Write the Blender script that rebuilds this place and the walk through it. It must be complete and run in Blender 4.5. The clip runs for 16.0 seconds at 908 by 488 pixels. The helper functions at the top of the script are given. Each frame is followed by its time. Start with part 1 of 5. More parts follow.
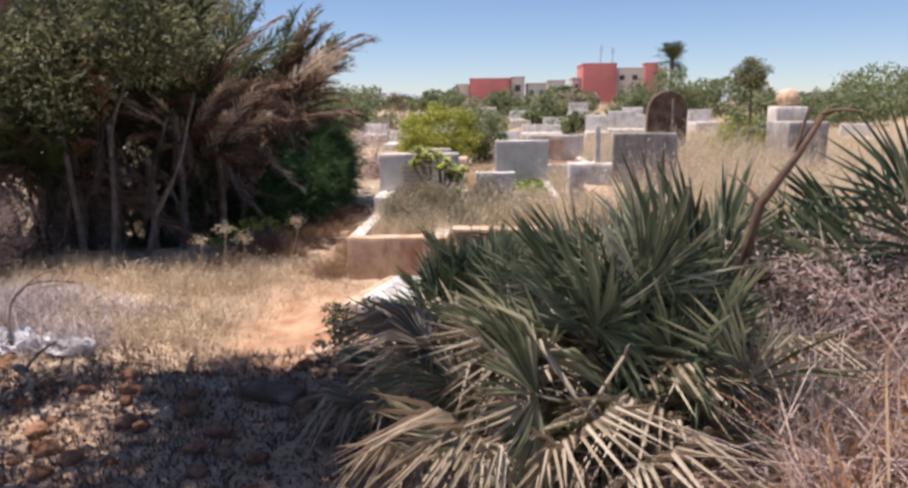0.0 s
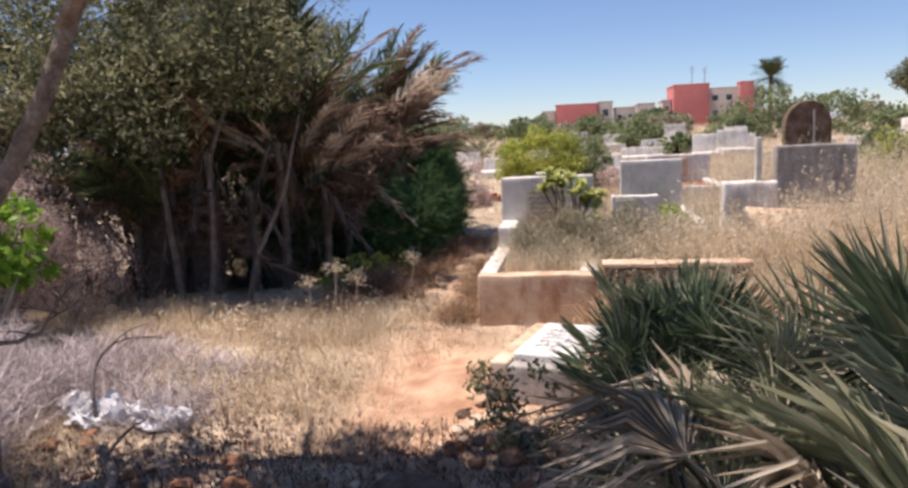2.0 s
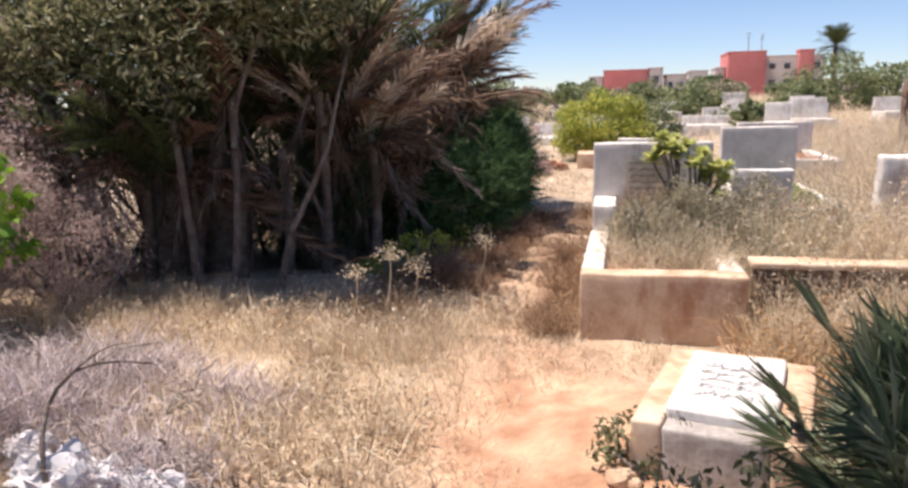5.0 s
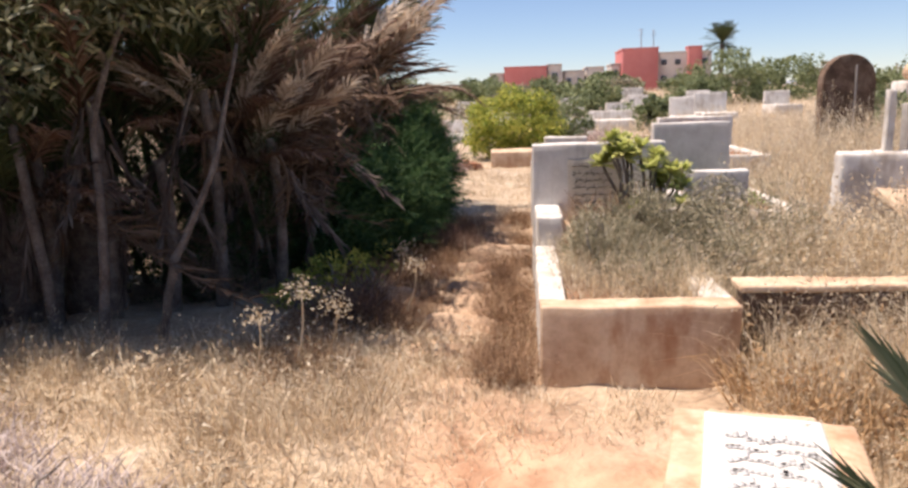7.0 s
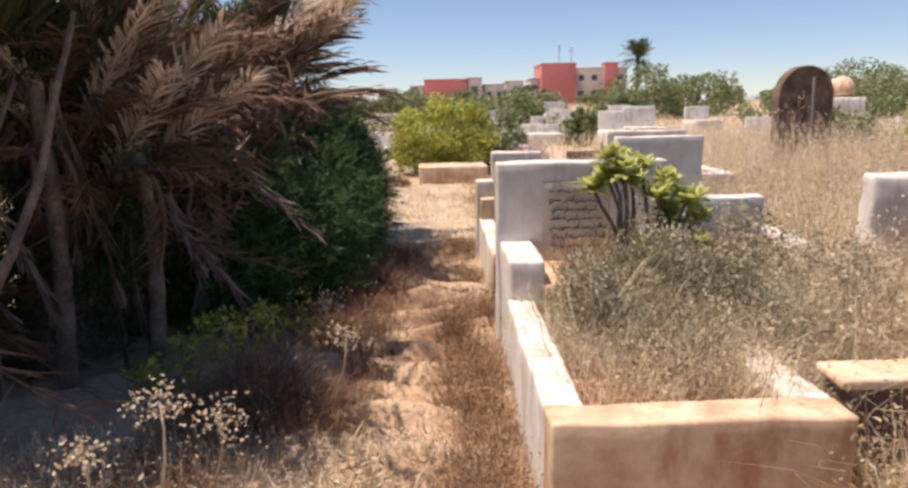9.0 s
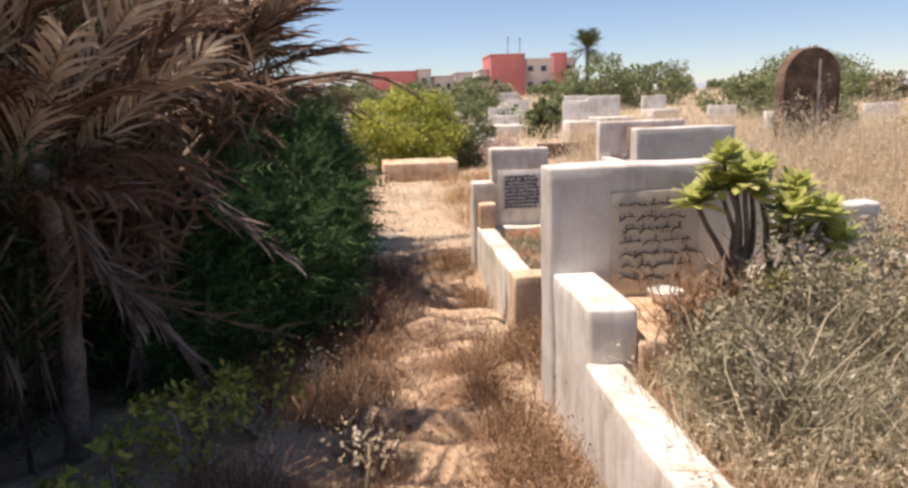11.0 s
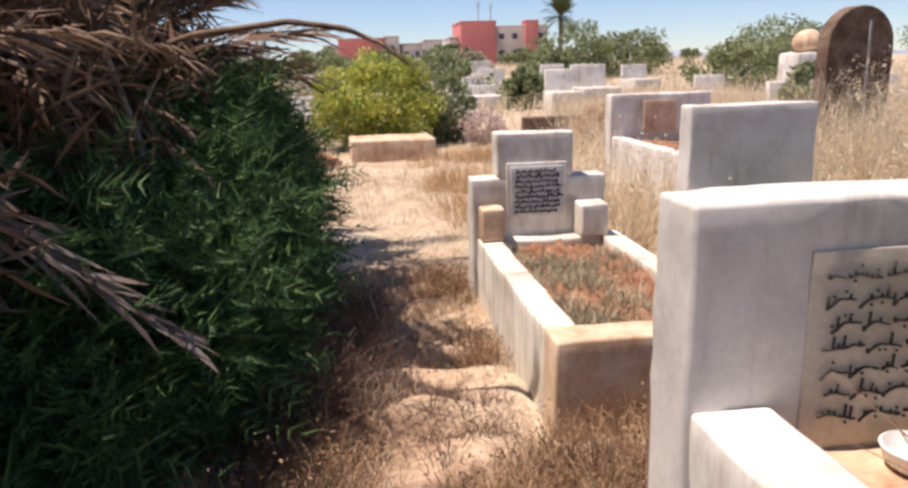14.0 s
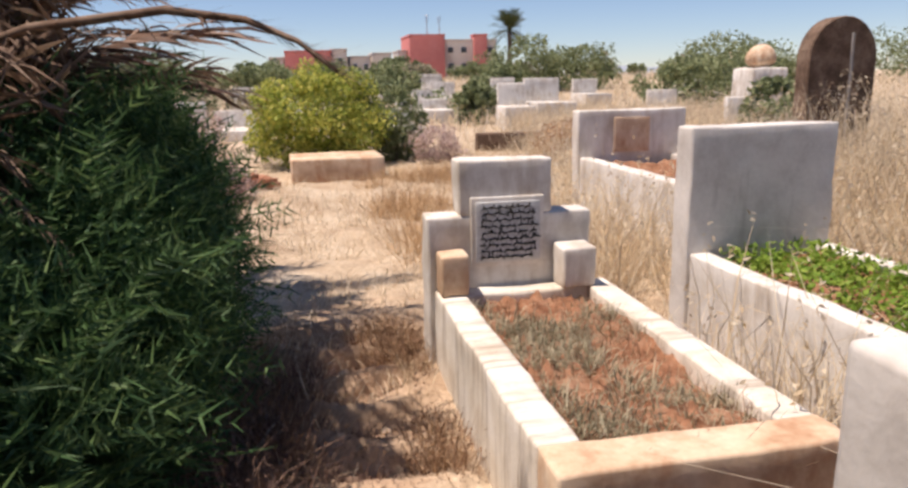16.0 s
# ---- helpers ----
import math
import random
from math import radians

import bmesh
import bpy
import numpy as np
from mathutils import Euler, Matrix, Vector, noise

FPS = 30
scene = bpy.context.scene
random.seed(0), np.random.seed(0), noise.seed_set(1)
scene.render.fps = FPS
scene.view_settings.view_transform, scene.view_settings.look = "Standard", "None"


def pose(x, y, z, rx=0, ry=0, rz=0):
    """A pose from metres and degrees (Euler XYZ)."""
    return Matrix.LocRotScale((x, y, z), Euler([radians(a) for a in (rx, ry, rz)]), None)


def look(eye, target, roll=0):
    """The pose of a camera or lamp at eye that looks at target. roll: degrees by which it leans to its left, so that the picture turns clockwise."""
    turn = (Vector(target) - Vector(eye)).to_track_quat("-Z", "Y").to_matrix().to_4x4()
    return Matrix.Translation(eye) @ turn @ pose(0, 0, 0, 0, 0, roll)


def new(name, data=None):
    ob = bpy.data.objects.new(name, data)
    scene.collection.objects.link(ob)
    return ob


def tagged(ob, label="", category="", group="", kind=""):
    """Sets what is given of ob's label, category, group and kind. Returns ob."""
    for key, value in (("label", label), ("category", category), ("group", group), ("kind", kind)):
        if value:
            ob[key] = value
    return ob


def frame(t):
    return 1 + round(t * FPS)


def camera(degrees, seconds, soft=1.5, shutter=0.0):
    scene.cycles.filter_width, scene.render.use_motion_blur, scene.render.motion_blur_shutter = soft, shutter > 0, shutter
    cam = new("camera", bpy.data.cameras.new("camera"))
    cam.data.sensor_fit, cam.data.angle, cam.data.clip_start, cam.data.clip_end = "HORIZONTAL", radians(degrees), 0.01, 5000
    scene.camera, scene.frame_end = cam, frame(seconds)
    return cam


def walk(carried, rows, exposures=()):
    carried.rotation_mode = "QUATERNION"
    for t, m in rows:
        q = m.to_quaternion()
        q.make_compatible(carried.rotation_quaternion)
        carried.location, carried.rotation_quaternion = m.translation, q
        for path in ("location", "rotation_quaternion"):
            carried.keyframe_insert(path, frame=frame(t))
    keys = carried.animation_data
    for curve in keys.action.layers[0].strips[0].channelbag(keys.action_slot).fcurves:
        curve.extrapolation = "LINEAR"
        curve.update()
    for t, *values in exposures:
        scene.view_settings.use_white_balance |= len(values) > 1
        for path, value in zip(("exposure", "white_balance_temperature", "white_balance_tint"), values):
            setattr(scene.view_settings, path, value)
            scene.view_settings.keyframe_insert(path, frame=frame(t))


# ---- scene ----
cam = camera(63.8, 16.0, 2.8)

PATH = [
    (0, (1.551, 2.071, 1.782), (1.431, 4.031, 1.406), -0.5),
    (0.5, (1.435, 2.406, 1.754), (1.315, 4.378, 1.442), -1.0),
    (1, (1.274, 2.639, 1.748), (1.146, 4.612, 1.445), -0.4),
    (1.5, (1.042, 2.922, 1.718), (0.919, 4.896, 1.42), -0.2),
    (2, (0.907, 3.222, 1.65), (0.559, 5.17, 1.359), -2.6),
    (2.5, (0.739, 3.454, 1.631), (0.045, 5.298, 1.288), -2.8),
    (3, (0.538, 3.684, 1.587), (-0.155, 5.506, 1.137), -2.2),
    (3.5, (0.397, 3.826, 1.584), (-0.27, 5.65, 1.107), -1.5),
    (4, (0.348, 4.121, 1.544), (-0.289, 5.956, 1.068), -1.7),
    (4.5, (0.345, 4.484, 1.576), (-0.218, 6.369, 1.213), -1.8),
    (5, (0.242, 4.722, 1.547), (-0.202, 6.635, 1.167), -1.3),
    (7.5, (-0.164, 6.026, 1.543), (-0.317, 7.981, 1.152), -2.0),
    (8, (-0.238, 6.428, 1.506), (-0.356, 8.389, 1.127), -1.8),
    (8.5, (-0.275, 6.754, 1.527), (-0.365, 8.719, 1.161), -1.7),
    (9, (-0.357, 7.139, 1.485), (-0.326, 9.106, 1.12), -1.1),
    (9.5, (-0.466, 7.464, 1.491), (-0.305, 9.425, 1.131), -1.5),
    (10, (-0.584, 7.823, 1.466), (-0.422, 9.781, 1.095), -1.7),
    (12.5, (-0.813, 9.174, 1.458), (-0.628, 11.109, 0.989), -1.7),
    (13, (-0.834, 9.485, 1.443), (-0.609, 11.405, 0.928), -1.3),
    (13.5, (-0.813, 9.778, 1.463), (-0.501, 11.688, 0.96), -1.4),
    (14, (-0.726, 10.16, 1.45), (-0.478, 12.088, 0.98), -1.6),
    (14.5, (-0.692, 10.403, 1.446), (-0.448, 12.333, 0.98), -1.6),
    (15, (-0.719, 10.67, 1.445), (-0.408, 12.594, 0.995), -1.3),
    (15.5, (-0.689, 10.895, 1.444), (-0.373, 12.819, 0.998), -1.5),
    (16, (-0.6, 11.139, 1.44), (-0.216, 13.052, 1.001), -1.2),
]
walk(cam, [(t, look(eye, target, roll)) for t, eye, target, roll in PATH], [(0, 0.36, 6250, 20), (2, 0.44, 6250, 20), (3, 0.62, 6250, 20), (5, 0.62, 6350, 20), (7.5, 0.52, 6600, 20), (10, 0.47, 6750, 20), (12.5, 0.57, 6600, 20), (14, 0.5, 6450, 20), (16, 0.32, 6550, 20)])

# ---- light ----
SUN_EL, SUN_AZ = radians(70), math.atan2(-1.0, 0.04)
world = bpy.data.worlds.new("sky_world")
scene.world = world
world.use_nodes = True
wn, wl = world.node_tree.nodes, world.node_tree.links
sky = wn.new("ShaderNodeTexSky")
sky.sky_type, sky.sun_disc = "NISHITA", False
sky.sun_elevation, sky.sun_rotation = SUN_EL, SUN_AZ
sky.air_density, sky.dust_density, sky.ozone_density = 0.9, 0.1, 3.6
sky.altitude = 800
wl.new(sky.outputs[0], wn["Background"].inputs["Color"])
wn["Background"].inputs["Strength"].default_value = 0.088
sun_data = bpy.data.lights.new("sun", "SUN")
sun_data.energy, sun_data.angle, sun_data.color = 5.0, radians(0.55), (1.0, 0.9, 0.755)
sun = new("sun", sun_data)
away = Vector((math.sin(SUN_AZ) * math.cos(SUN_EL), math.cos(SUN_AZ) * math.cos(SUN_EL), math.sin(SUN_EL)))
sun.matrix_world = look(away * 40, (0, 0, 0))


# ---- materials ----
def material(name, colors, rough=0.85, scale=6.0, bump=0.3, bump_scale=40.0, fine=None, island=0.0, glow_through=0.0, stain_shade=None, metal=0.0, relief=0.005):
    """A surface of two or three colours mixed by noise, with grain; island varies it from piece to piece."""
    m = bpy.data.materials.new(name)
    m.use_nodes = True
    n, l = m.node_tree.nodes, m.node_tree.links
    p = n["Principled BSDF"]
    p.inputs["Roughness"].default_value = rough
    p.inputs["Metallic"].default_value = metal
    p.inputs["Specular IOR Level"].default_value = 0.25
    tc = n.new("ShaderNodeTexCoord")
    geo = n.new("ShaderNodeNewGeometry")
    info = n.new("ShaderNodeObjectInfo")
    big = n.new("ShaderNodeTexNoise")
    big.inputs["Scale"].default_value, big.inputs["Detail"].default_value = scale, 6.0
    big.inputs["Roughness"].default_value = 0.65
    l.new(geo.outputs["Position"], big.inputs["Vector"])
    value = big.outputs["Fac"]
    if island:
        a = n.new("ShaderNodeMath")
        a.operation = "ADD"
        l.new(geo.outputs["Random Per Island"], a.inputs[0])
        l.new(info.outputs["Random"], a.inputs[1])
        f = n.new("ShaderNodeMath")
        f.operation = "FRACT"
        l.new(a.outputs[0], f.inputs[0])
        mixv = n.new("ShaderNodeMix")
        mixv.inputs[0].default_value = island
        l.new(value, mixv.inputs[2])
        l.new(f.outputs[0], mixv.inputs[3])
        value = mixv.outputs[0]
    ramp = n.new("ShaderNodeValToRGB")
    e = ramp.color_ramp.elements
    lo, hi = (0.08, 0.92) if island else (0.33, 0.68)
    e[0].position, e[0].color = lo, (*colors[0], 1)
    e[1].position, e[1].color = hi, (*colors[-1], 1)
    for i, c in enumerate(colors[1:-1]):
        k = e.new(lo + (hi - lo) * (i + 1) / (len(colors) - 1))
        k.color = (*c, 1)
    l.new(value, ramp.inputs[0])
    color = ramp.outputs[0]
    grain = n.new("ShaderNodeTexNoise")
    grain.inputs["Scale"].default_value, grain.inputs["Detail"].default_value = bump_scale, 5.0
    l.new(geo.outputs["Position"], grain.inputs["Vector"])
    if fine:
        mg = n.new("ShaderNodeMix")
        mg.data_type, mg.blend_type = "RGBA", "MULTIPLY"
        mg.inputs[0].default_value = fine
        gr = n.new("ShaderNodeValToRGB")
        gr.color_ramp.elements[0].position, gr.color_ramp.elements[0].color = 0.35, (0.35, 0.33, 0.3, 1)
        gr.color_ramp.elements[1].position, gr.color_ramp.elements[1].color = 0.6, (1, 1, 1, 1)
        l.new(grain.outputs["Fac"], gr.inputs[0])
        l.new(color, mg.inputs[6])
        l.new(gr.outputs[0], mg.inputs[7])
        color = mg.outputs[2]
    if stain_shade:
        # rain streaks, earth splashes and painted frond-shadow stripes: tall soft noise, stretched upright
        mp = n.new("ShaderNodeMapping")
        mp.inputs["Scale"].default_value = stain_shade[1]
        l.new(geo.outputs["Position"], mp.inputs["Vector"])
        sn = n.new("ShaderNodeTexNoise")
        sn.inputs["Scale"].default_value, sn.inputs["Detail"].default_value = 1.0, 7.0
        sn.inputs["Roughness"].default_value = 0.7
        l.new(mp.outputs[0], sn.inputs["Vector"])
        sr = n.new("ShaderNodeValToRGB")
        sr.color_ramp.elements[0].position, sr.color_ramp.elements[1].position = stain_shade[2], stain_shade[3]
        l.new(sn.outputs["Fac"], sr.inputs[0])
        ms = n.new("ShaderNodeMix")
        ms.data_type = "RGBA"
        l.new(sr.outputs[0], ms.inputs[0])
        l.new(color, ms.inputs[6])
        ms.inputs[7].default_value = (*stain_shade[0], 1)
        color = ms.outputs[2]
    l.new(color, p.inputs["Base Color"])
    if bump:
        b = n.new("ShaderNodeBump")
        b.inputs["Strength"].default_value, b.inputs["Distance"].default_value = bump, relief
        l.new(grain.outputs["Fac"], b.inputs["Height"])
        l.new(b.outputs[0], p.inputs["Normal"])
    if glow_through:
        t = n.new("ShaderNodeBsdfTranslucent")
        l.new(color, t.inputs["Color"])
        mx = n.new("ShaderNodeMixShader")
        mx.inputs[0].default_value = glow_through
        l.new(p.outputs[0], mx.inputs[1])
        l.new(t.outputs[0], mx.inputs[2])
        l.new(mx.outputs[0], n["Material Output"].inputs["Surface"])
    return m


def leafy(name, colors, rough=0.6, through_light=0.3, island=0.75, scale=2.0):
    return material(name, colors, rough, scale, 0.0, 30, None, island, through_light)


PLASTER = material("white_plaster", [(0.57, 0.52, 0.45), (0.74, 0.71, 0.66), (0.8, 0.775, 0.73)], 0.9, 3.0, 0.2, 55, 0.08,
                   stain_shade=((0.38, 0.3, 0.22), (7, 7, 1.5), 0.47, 0.8))
# the dark stripes paint frond shadows on the second grave's walls
PLASTER_FROND_SHADE = material("shadow_striped_plaster", [(0.62, 0.54, 0.44), (0.74, 0.69, 0.6), (0.82, 0.79, 0.74)], 0.92, 3.0, 0.25, 55, 0.12,
                          stain_shade=((0.3, 0.24, 0.18), (1.5, 13, 0.9), 0.48, 0.72))
WALL_STREAK = material("streaked_wall_render", [(0.36, 0.31, 0.26), (0.46, 0.41, 0.35), (0.55, 0.49, 0.43)], 0.95, 2.0, 0.4, 35, 0.25,
                       stain_shade=((0.26, 0.2, 0.16), (6, 6, 0.6), 0.48, 0.75))
PLASTER_GREY = material("weathered_plaster", [(0.52, 0.48, 0.44), (0.66, 0.63, 0.59), (0.75, 0.72, 0.68)], 0.92, 3.0, 0.25, 45, 0.1,
                        stain_shade=((0.3, 0.27, 0.24), (9, 9, 1.2), 0.55, 0.85))
PLASTER_EARTH = material("earth_stained_plaster", [(0.5, 0.34, 0.22), (0.66, 0.5, 0.35), (0.72, 0.6, 0.46)], 0.92, 3.5, 0.3, 40, 0.12,
                         stain_shade=((0.36, 0.16, 0.075), (4, 4, 2.0), 0.47, 0.74))
CONCRETE = material("rough_concrete", [(0.3, 0.27, 0.25), (0.42, 0.39, 0.36), (0.5, 0.47, 0.43)], 0.95, 2.5, 0.5, 35, 0.35,
                    stain_shade=((0.2, 0.17, 0.14), (6, 6, 1.2), 0.5, 0.8))
BROWNSTONE = material("brown_stone", [(0.1, 0.065, 0.045), (0.18, 0.12, 0.085), (0.27, 0.2, 0.15)], 0.95, 4, 0.5, 30, 0.35)
MARBLE = material("pale_marble", [(0.58, 0.55, 0.5), (0.72, 0.7, 0.67), (0.8, 0.79, 0.77)], 0.55, 4, 0.1, 60, 0.15, stain_shade=((0.42, 0.33, 0.24), (4, 4, 4), 0.5, 0.75))
PLAQUE = material("grey_plaque", [(0.5, 0.5, 0.49), (0.6, 0.6, 0.59), (0.66, 0.66, 0.64)], 0.6, 8, 0.15, 60, 0.2)
INK = material("dark_lettering", [(0.035, 0.032, 0.03), (0.06, 0.055, 0.05)], 0.8, 20, 0, 50)
TAN_INK = material("tan_panel", [(0.53, 0.47, 0.38), (0.63, 0.57, 0.48)], 0.85, 6, 0.2, 50, 0.2)
SOIL = material("red_soil", [(0.2, 0.085, 0.045), (0.32, 0.16, 0.09), (0.42, 0.25, 0.16)], 1.0, 7, 1.0, 30, 0.5, relief=0.02)
STRAW = leafy("dry_straw", [(0.36, 0.25, 0.16), (0.55, 0.43, 0.29), (0.7, 0.6, 0.44), (0.8, 0.72, 0.57)], 0.75, 0.3)
STRAW_TALL = leafy("tall_dry_grass", [(0.46, 0.34, 0.21), (0.66, 0.54, 0.37), (0.78, 0.68, 0.51), (0.84, 0.77, 0.62)], 0.75, 0.5)
STRAW_BROWN = leafy("brown_dry_weeds", [(0.13, 0.075, 0.045), (0.24, 0.14, 0.085), (0.36, 0.23, 0.14), (0.5, 0.36, 0.22)], 0.8, 0.25)
STRAW_RUST = leafy("rusty_dry_grass", [(0.34, 0.21, 0.11), (0.52, 0.35, 0.19), (0.66, 0.48, 0.29)], 0.8, 0.3)
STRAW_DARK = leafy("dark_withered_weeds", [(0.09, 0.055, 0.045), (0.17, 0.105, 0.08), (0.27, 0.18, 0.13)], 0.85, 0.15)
GREY_WEED = leafy("grey_green_weed", [(0.16, 0.15, 0.09), (0.28, 0.26, 0.17), (0.42, 0.38, 0.27), (0.56, 0.48, 0.34)], 0.8, 0.25)
TWIG_GREY = leafy("grey_mauve_twigs", [(0.2, 0.15, 0.145), (0.44, 0.37, 0.36), (0.68, 0.6, 0.585), (0.8, 0.74, 0.72)], 0.85, 0.3)
TWIG_PINK = leafy("pink_brown_dry_leaves", [(0.28, 0.18, 0.16), (0.48, 0.35, 0.32), (0.68, 0.55, 0.5), (0.78, 0.67, 0.6)], 0.85, 0.42)
TWIG_RUST = leafy("rust_dry_brush", [(0.26, 0.12, 0.06), (0.44, 0.24, 0.13), (0.6, 0.43, 0.28), (0.68, 0.55, 0.38)], 0.85, 0.4)
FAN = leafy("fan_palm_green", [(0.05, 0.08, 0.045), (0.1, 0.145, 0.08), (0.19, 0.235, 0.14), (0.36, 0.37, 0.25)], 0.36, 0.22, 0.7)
# lit copy of the green fan: sun and glints put into the colour
FAN_SUNLIT = leafy("fan_palm_sunlit", [(0.13, 0.16, 0.09), (0.26, 0.29, 0.17), (0.44, 0.45, 0.3), (0.64, 0.61, 0.46)], 0.34, 0.35, 0.8)
FAN_DRY = leafy("fan_palm_dry", [(0.16, 0.12, 0.085), (0.36, 0.3, 0.22), (0.6, 0.53, 0.43)], 0.7, 0.15, 0.6)
FROND = leafy("palm_frond_green", [(0.04, 0.06, 0.025), (0.08, 0.1, 0.04), (0.14, 0.155, 0.07)], 0.5, 0.2, 0.6)
FROND_DRY = leafy("palm_frond_dry", [(0.1, 0.062, 0.042), (0.19, 0.122, 0.083), (0.22, 0.15, 0.105), (0.28, 0.205, 0.15)], 0.7, 0.2, 0.6)
FROND_PALE = leafy("palm_frond_bleached", [(0.4, 0.3, 0.21), (0.6, 0.5, 0.39), (0.78, 0.7, 0.59)], 0.7, 0.25, 0.6)
LEAF_OLIVE = leafy("olive_leaf", [(0.07, 0.08, 0.035), (0.15, 0.16, 0.08), (0.26, 0.26, 0.14), (0.4, 0.38, 0.23)], 0.5, 0.4)
LEAF_DARK = leafy("dark_green_leaf", [(0.018, 0.042, 0.016), (0.04, 0.085, 0.03), (0.09, 0.15, 0.05)], 0.8, 0.3)
LEAF_SPRAY = leafy("feathery_green_leaf", [(0.02, 0.055, 0.022), (0.045, 0.105, 0.036), (0.09, 0.17, 0.06), (0.17, 0.26, 0.095)], 0.6, 0.35)
FROND_BRONZE = leafy("palm_frond_bronze", [(0.08, 0.043, 0.03), (0.16, 0.092, 0.065), (0.27, 0.175, 0.128), (0.46, 0.36, 0.28)], 0.6, 0.25, 0.7)
FROND_GREY = leafy("palm_frond_weathered", [(0.07, 0.05, 0.04), (0.14, 0.105, 0.085), (0.27, 0.22, 0.185)], 0.8, 0.1, 0.7)
LEAF_BRIGHT = leafy("bright_green_leaf", [(0.1, 0.22, 0.02), (0.2, 0.36, 0.04), (0.34, 0.48, 0.07)], 0.5, 0.4)
LEAF_LIME = leafy("yellow_green_leaf", [(0.15, 0.21, 0.04), (0.32, 0.38, 0.07), (0.52, 0.53, 0.12), (0.66, 0.58, 0.14)], 0.55, 0.4)
# far foliage green, with distance haze mixed into the colour
LEAF_FAR = leafy("hazy_green_leaf", [(0.13, 0.16, 0.08), (0.23, 0.27, 0.13), (0.34, 0.37, 0.2)], 0.7, 0.3)
LEAF_ROSETTE = leafy("rosette_leaf", [(0.36, 0.42, 0.11), (0.56, 0.59, 0.2), (0.72, 0.7, 0.34)], 0.45, 0.5)
MOSS = leafy("green_mat_plant", [(0.1, 0.2, 0.02), (0.2, 0.32, 0.04), (0.33, 0.42, 0.08)], 0.6, 0.35)
BARK = material("grey_brown_bark", [(0.12, 0.09, 0.075), (0.2, 0.16, 0.135), (0.29, 0.245, 0.21)], 0.95, 9, 0.8, 60, 0.4, relief=0.02)
BARK_PALE = material("pale_bark", [(0.2, 0.17, 0.14), (0.31, 0.27, 0.23), (0.4, 0.36, 0.31)], 0.95, 9, 0.8, 60, 0.4, relief=0.02)
PLASTIC_BAG = material("white_plastic_film", [(0.7, 0.7, 0.72), (0.8, 0.8, 0.82)], 0.35, 10, 0.3, 25, None, 0, 0.25)
CERAMIC = material("white_ceramic", [(0.74, 0.73, 0.7), (0.8, 0.79, 0.77)], 0.35, 10, 0.05, 40)
BRICK = material("red_clay_brick", [(0.3, 0.13, 0.07), (0.42, 0.2, 0.12), (0.48, 0.27, 0.17)], 0.95, 12, 0.5, 60, 0.3, 0.4)
# red paint, paled and desaturated to carry distance haze
RED_WALL = material("hazed_red_house_paint", [(0.54, 0.18, 0.165), (0.6, 0.23, 0.21)], 0.9, 0.6, 0.1, 5, 0.1)
PALE_WALL = material("pale_house_paint", [(0.5, 0.45, 0.41), (0.6, 0.55, 0.5)], 0.9, 0.5, 0.1, 5, 0.1)
WHITE_WALL = material("white_house_paint", [(0.62, 0.6, 0.58), (0.72, 0.7, 0.68)], 0.9, 0.5, 0.1, 5, 0.1)
GLASS = material("dark_window_glass", [(0.06, 0.07, 0.085), (0.08, 0.09, 0.1)], 0.15, 1, 0, 5)
STEEL = material("grey_steel", [(0.3, 0.3, 0.31), (0.4, 0.4, 0.41)], 0.5, 4, 0, 10, None, 0, 0, None, 0.8)
# distance haze is put into this grey-blue hill colour
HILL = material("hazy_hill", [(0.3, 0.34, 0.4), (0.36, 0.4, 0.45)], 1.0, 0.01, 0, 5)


# ---- tools ----
rng = np.random.default_rng(7)


def smooth(a, b, x):
    t = np.clip((np.asarray(x, float) - a) / (b - a), 0, 1)
    return t * t * (3 - 2 * t)


def path_x(y):
    return np.interp(y, [-5, 3, 6, 8, 10, 12.5, 15, 18, 22, 30], [1.3, 0.9, 0.1, -0.3, -0.5, -0.55, -0.45, -0.35, 0.2, 1.5])


def lip(x, y):
    """0 in a hollow's bottom, 1 on its far lip, falling slowly beyond."""
    dx = x - path_x(y)
    p = (y - 0.55 * dx ** 2 + 0.09 * np.sin(2.1 * y + 1.0) + 0.07 * np.sin(6.3 * x + 2.0 * y)) / 0.45
    f = p - np.floor(p)
    return np.where(f < 0.16, smooth(0, 0.16, f), 1 - ((f - 0.16) / 0.84) ** 0.8)


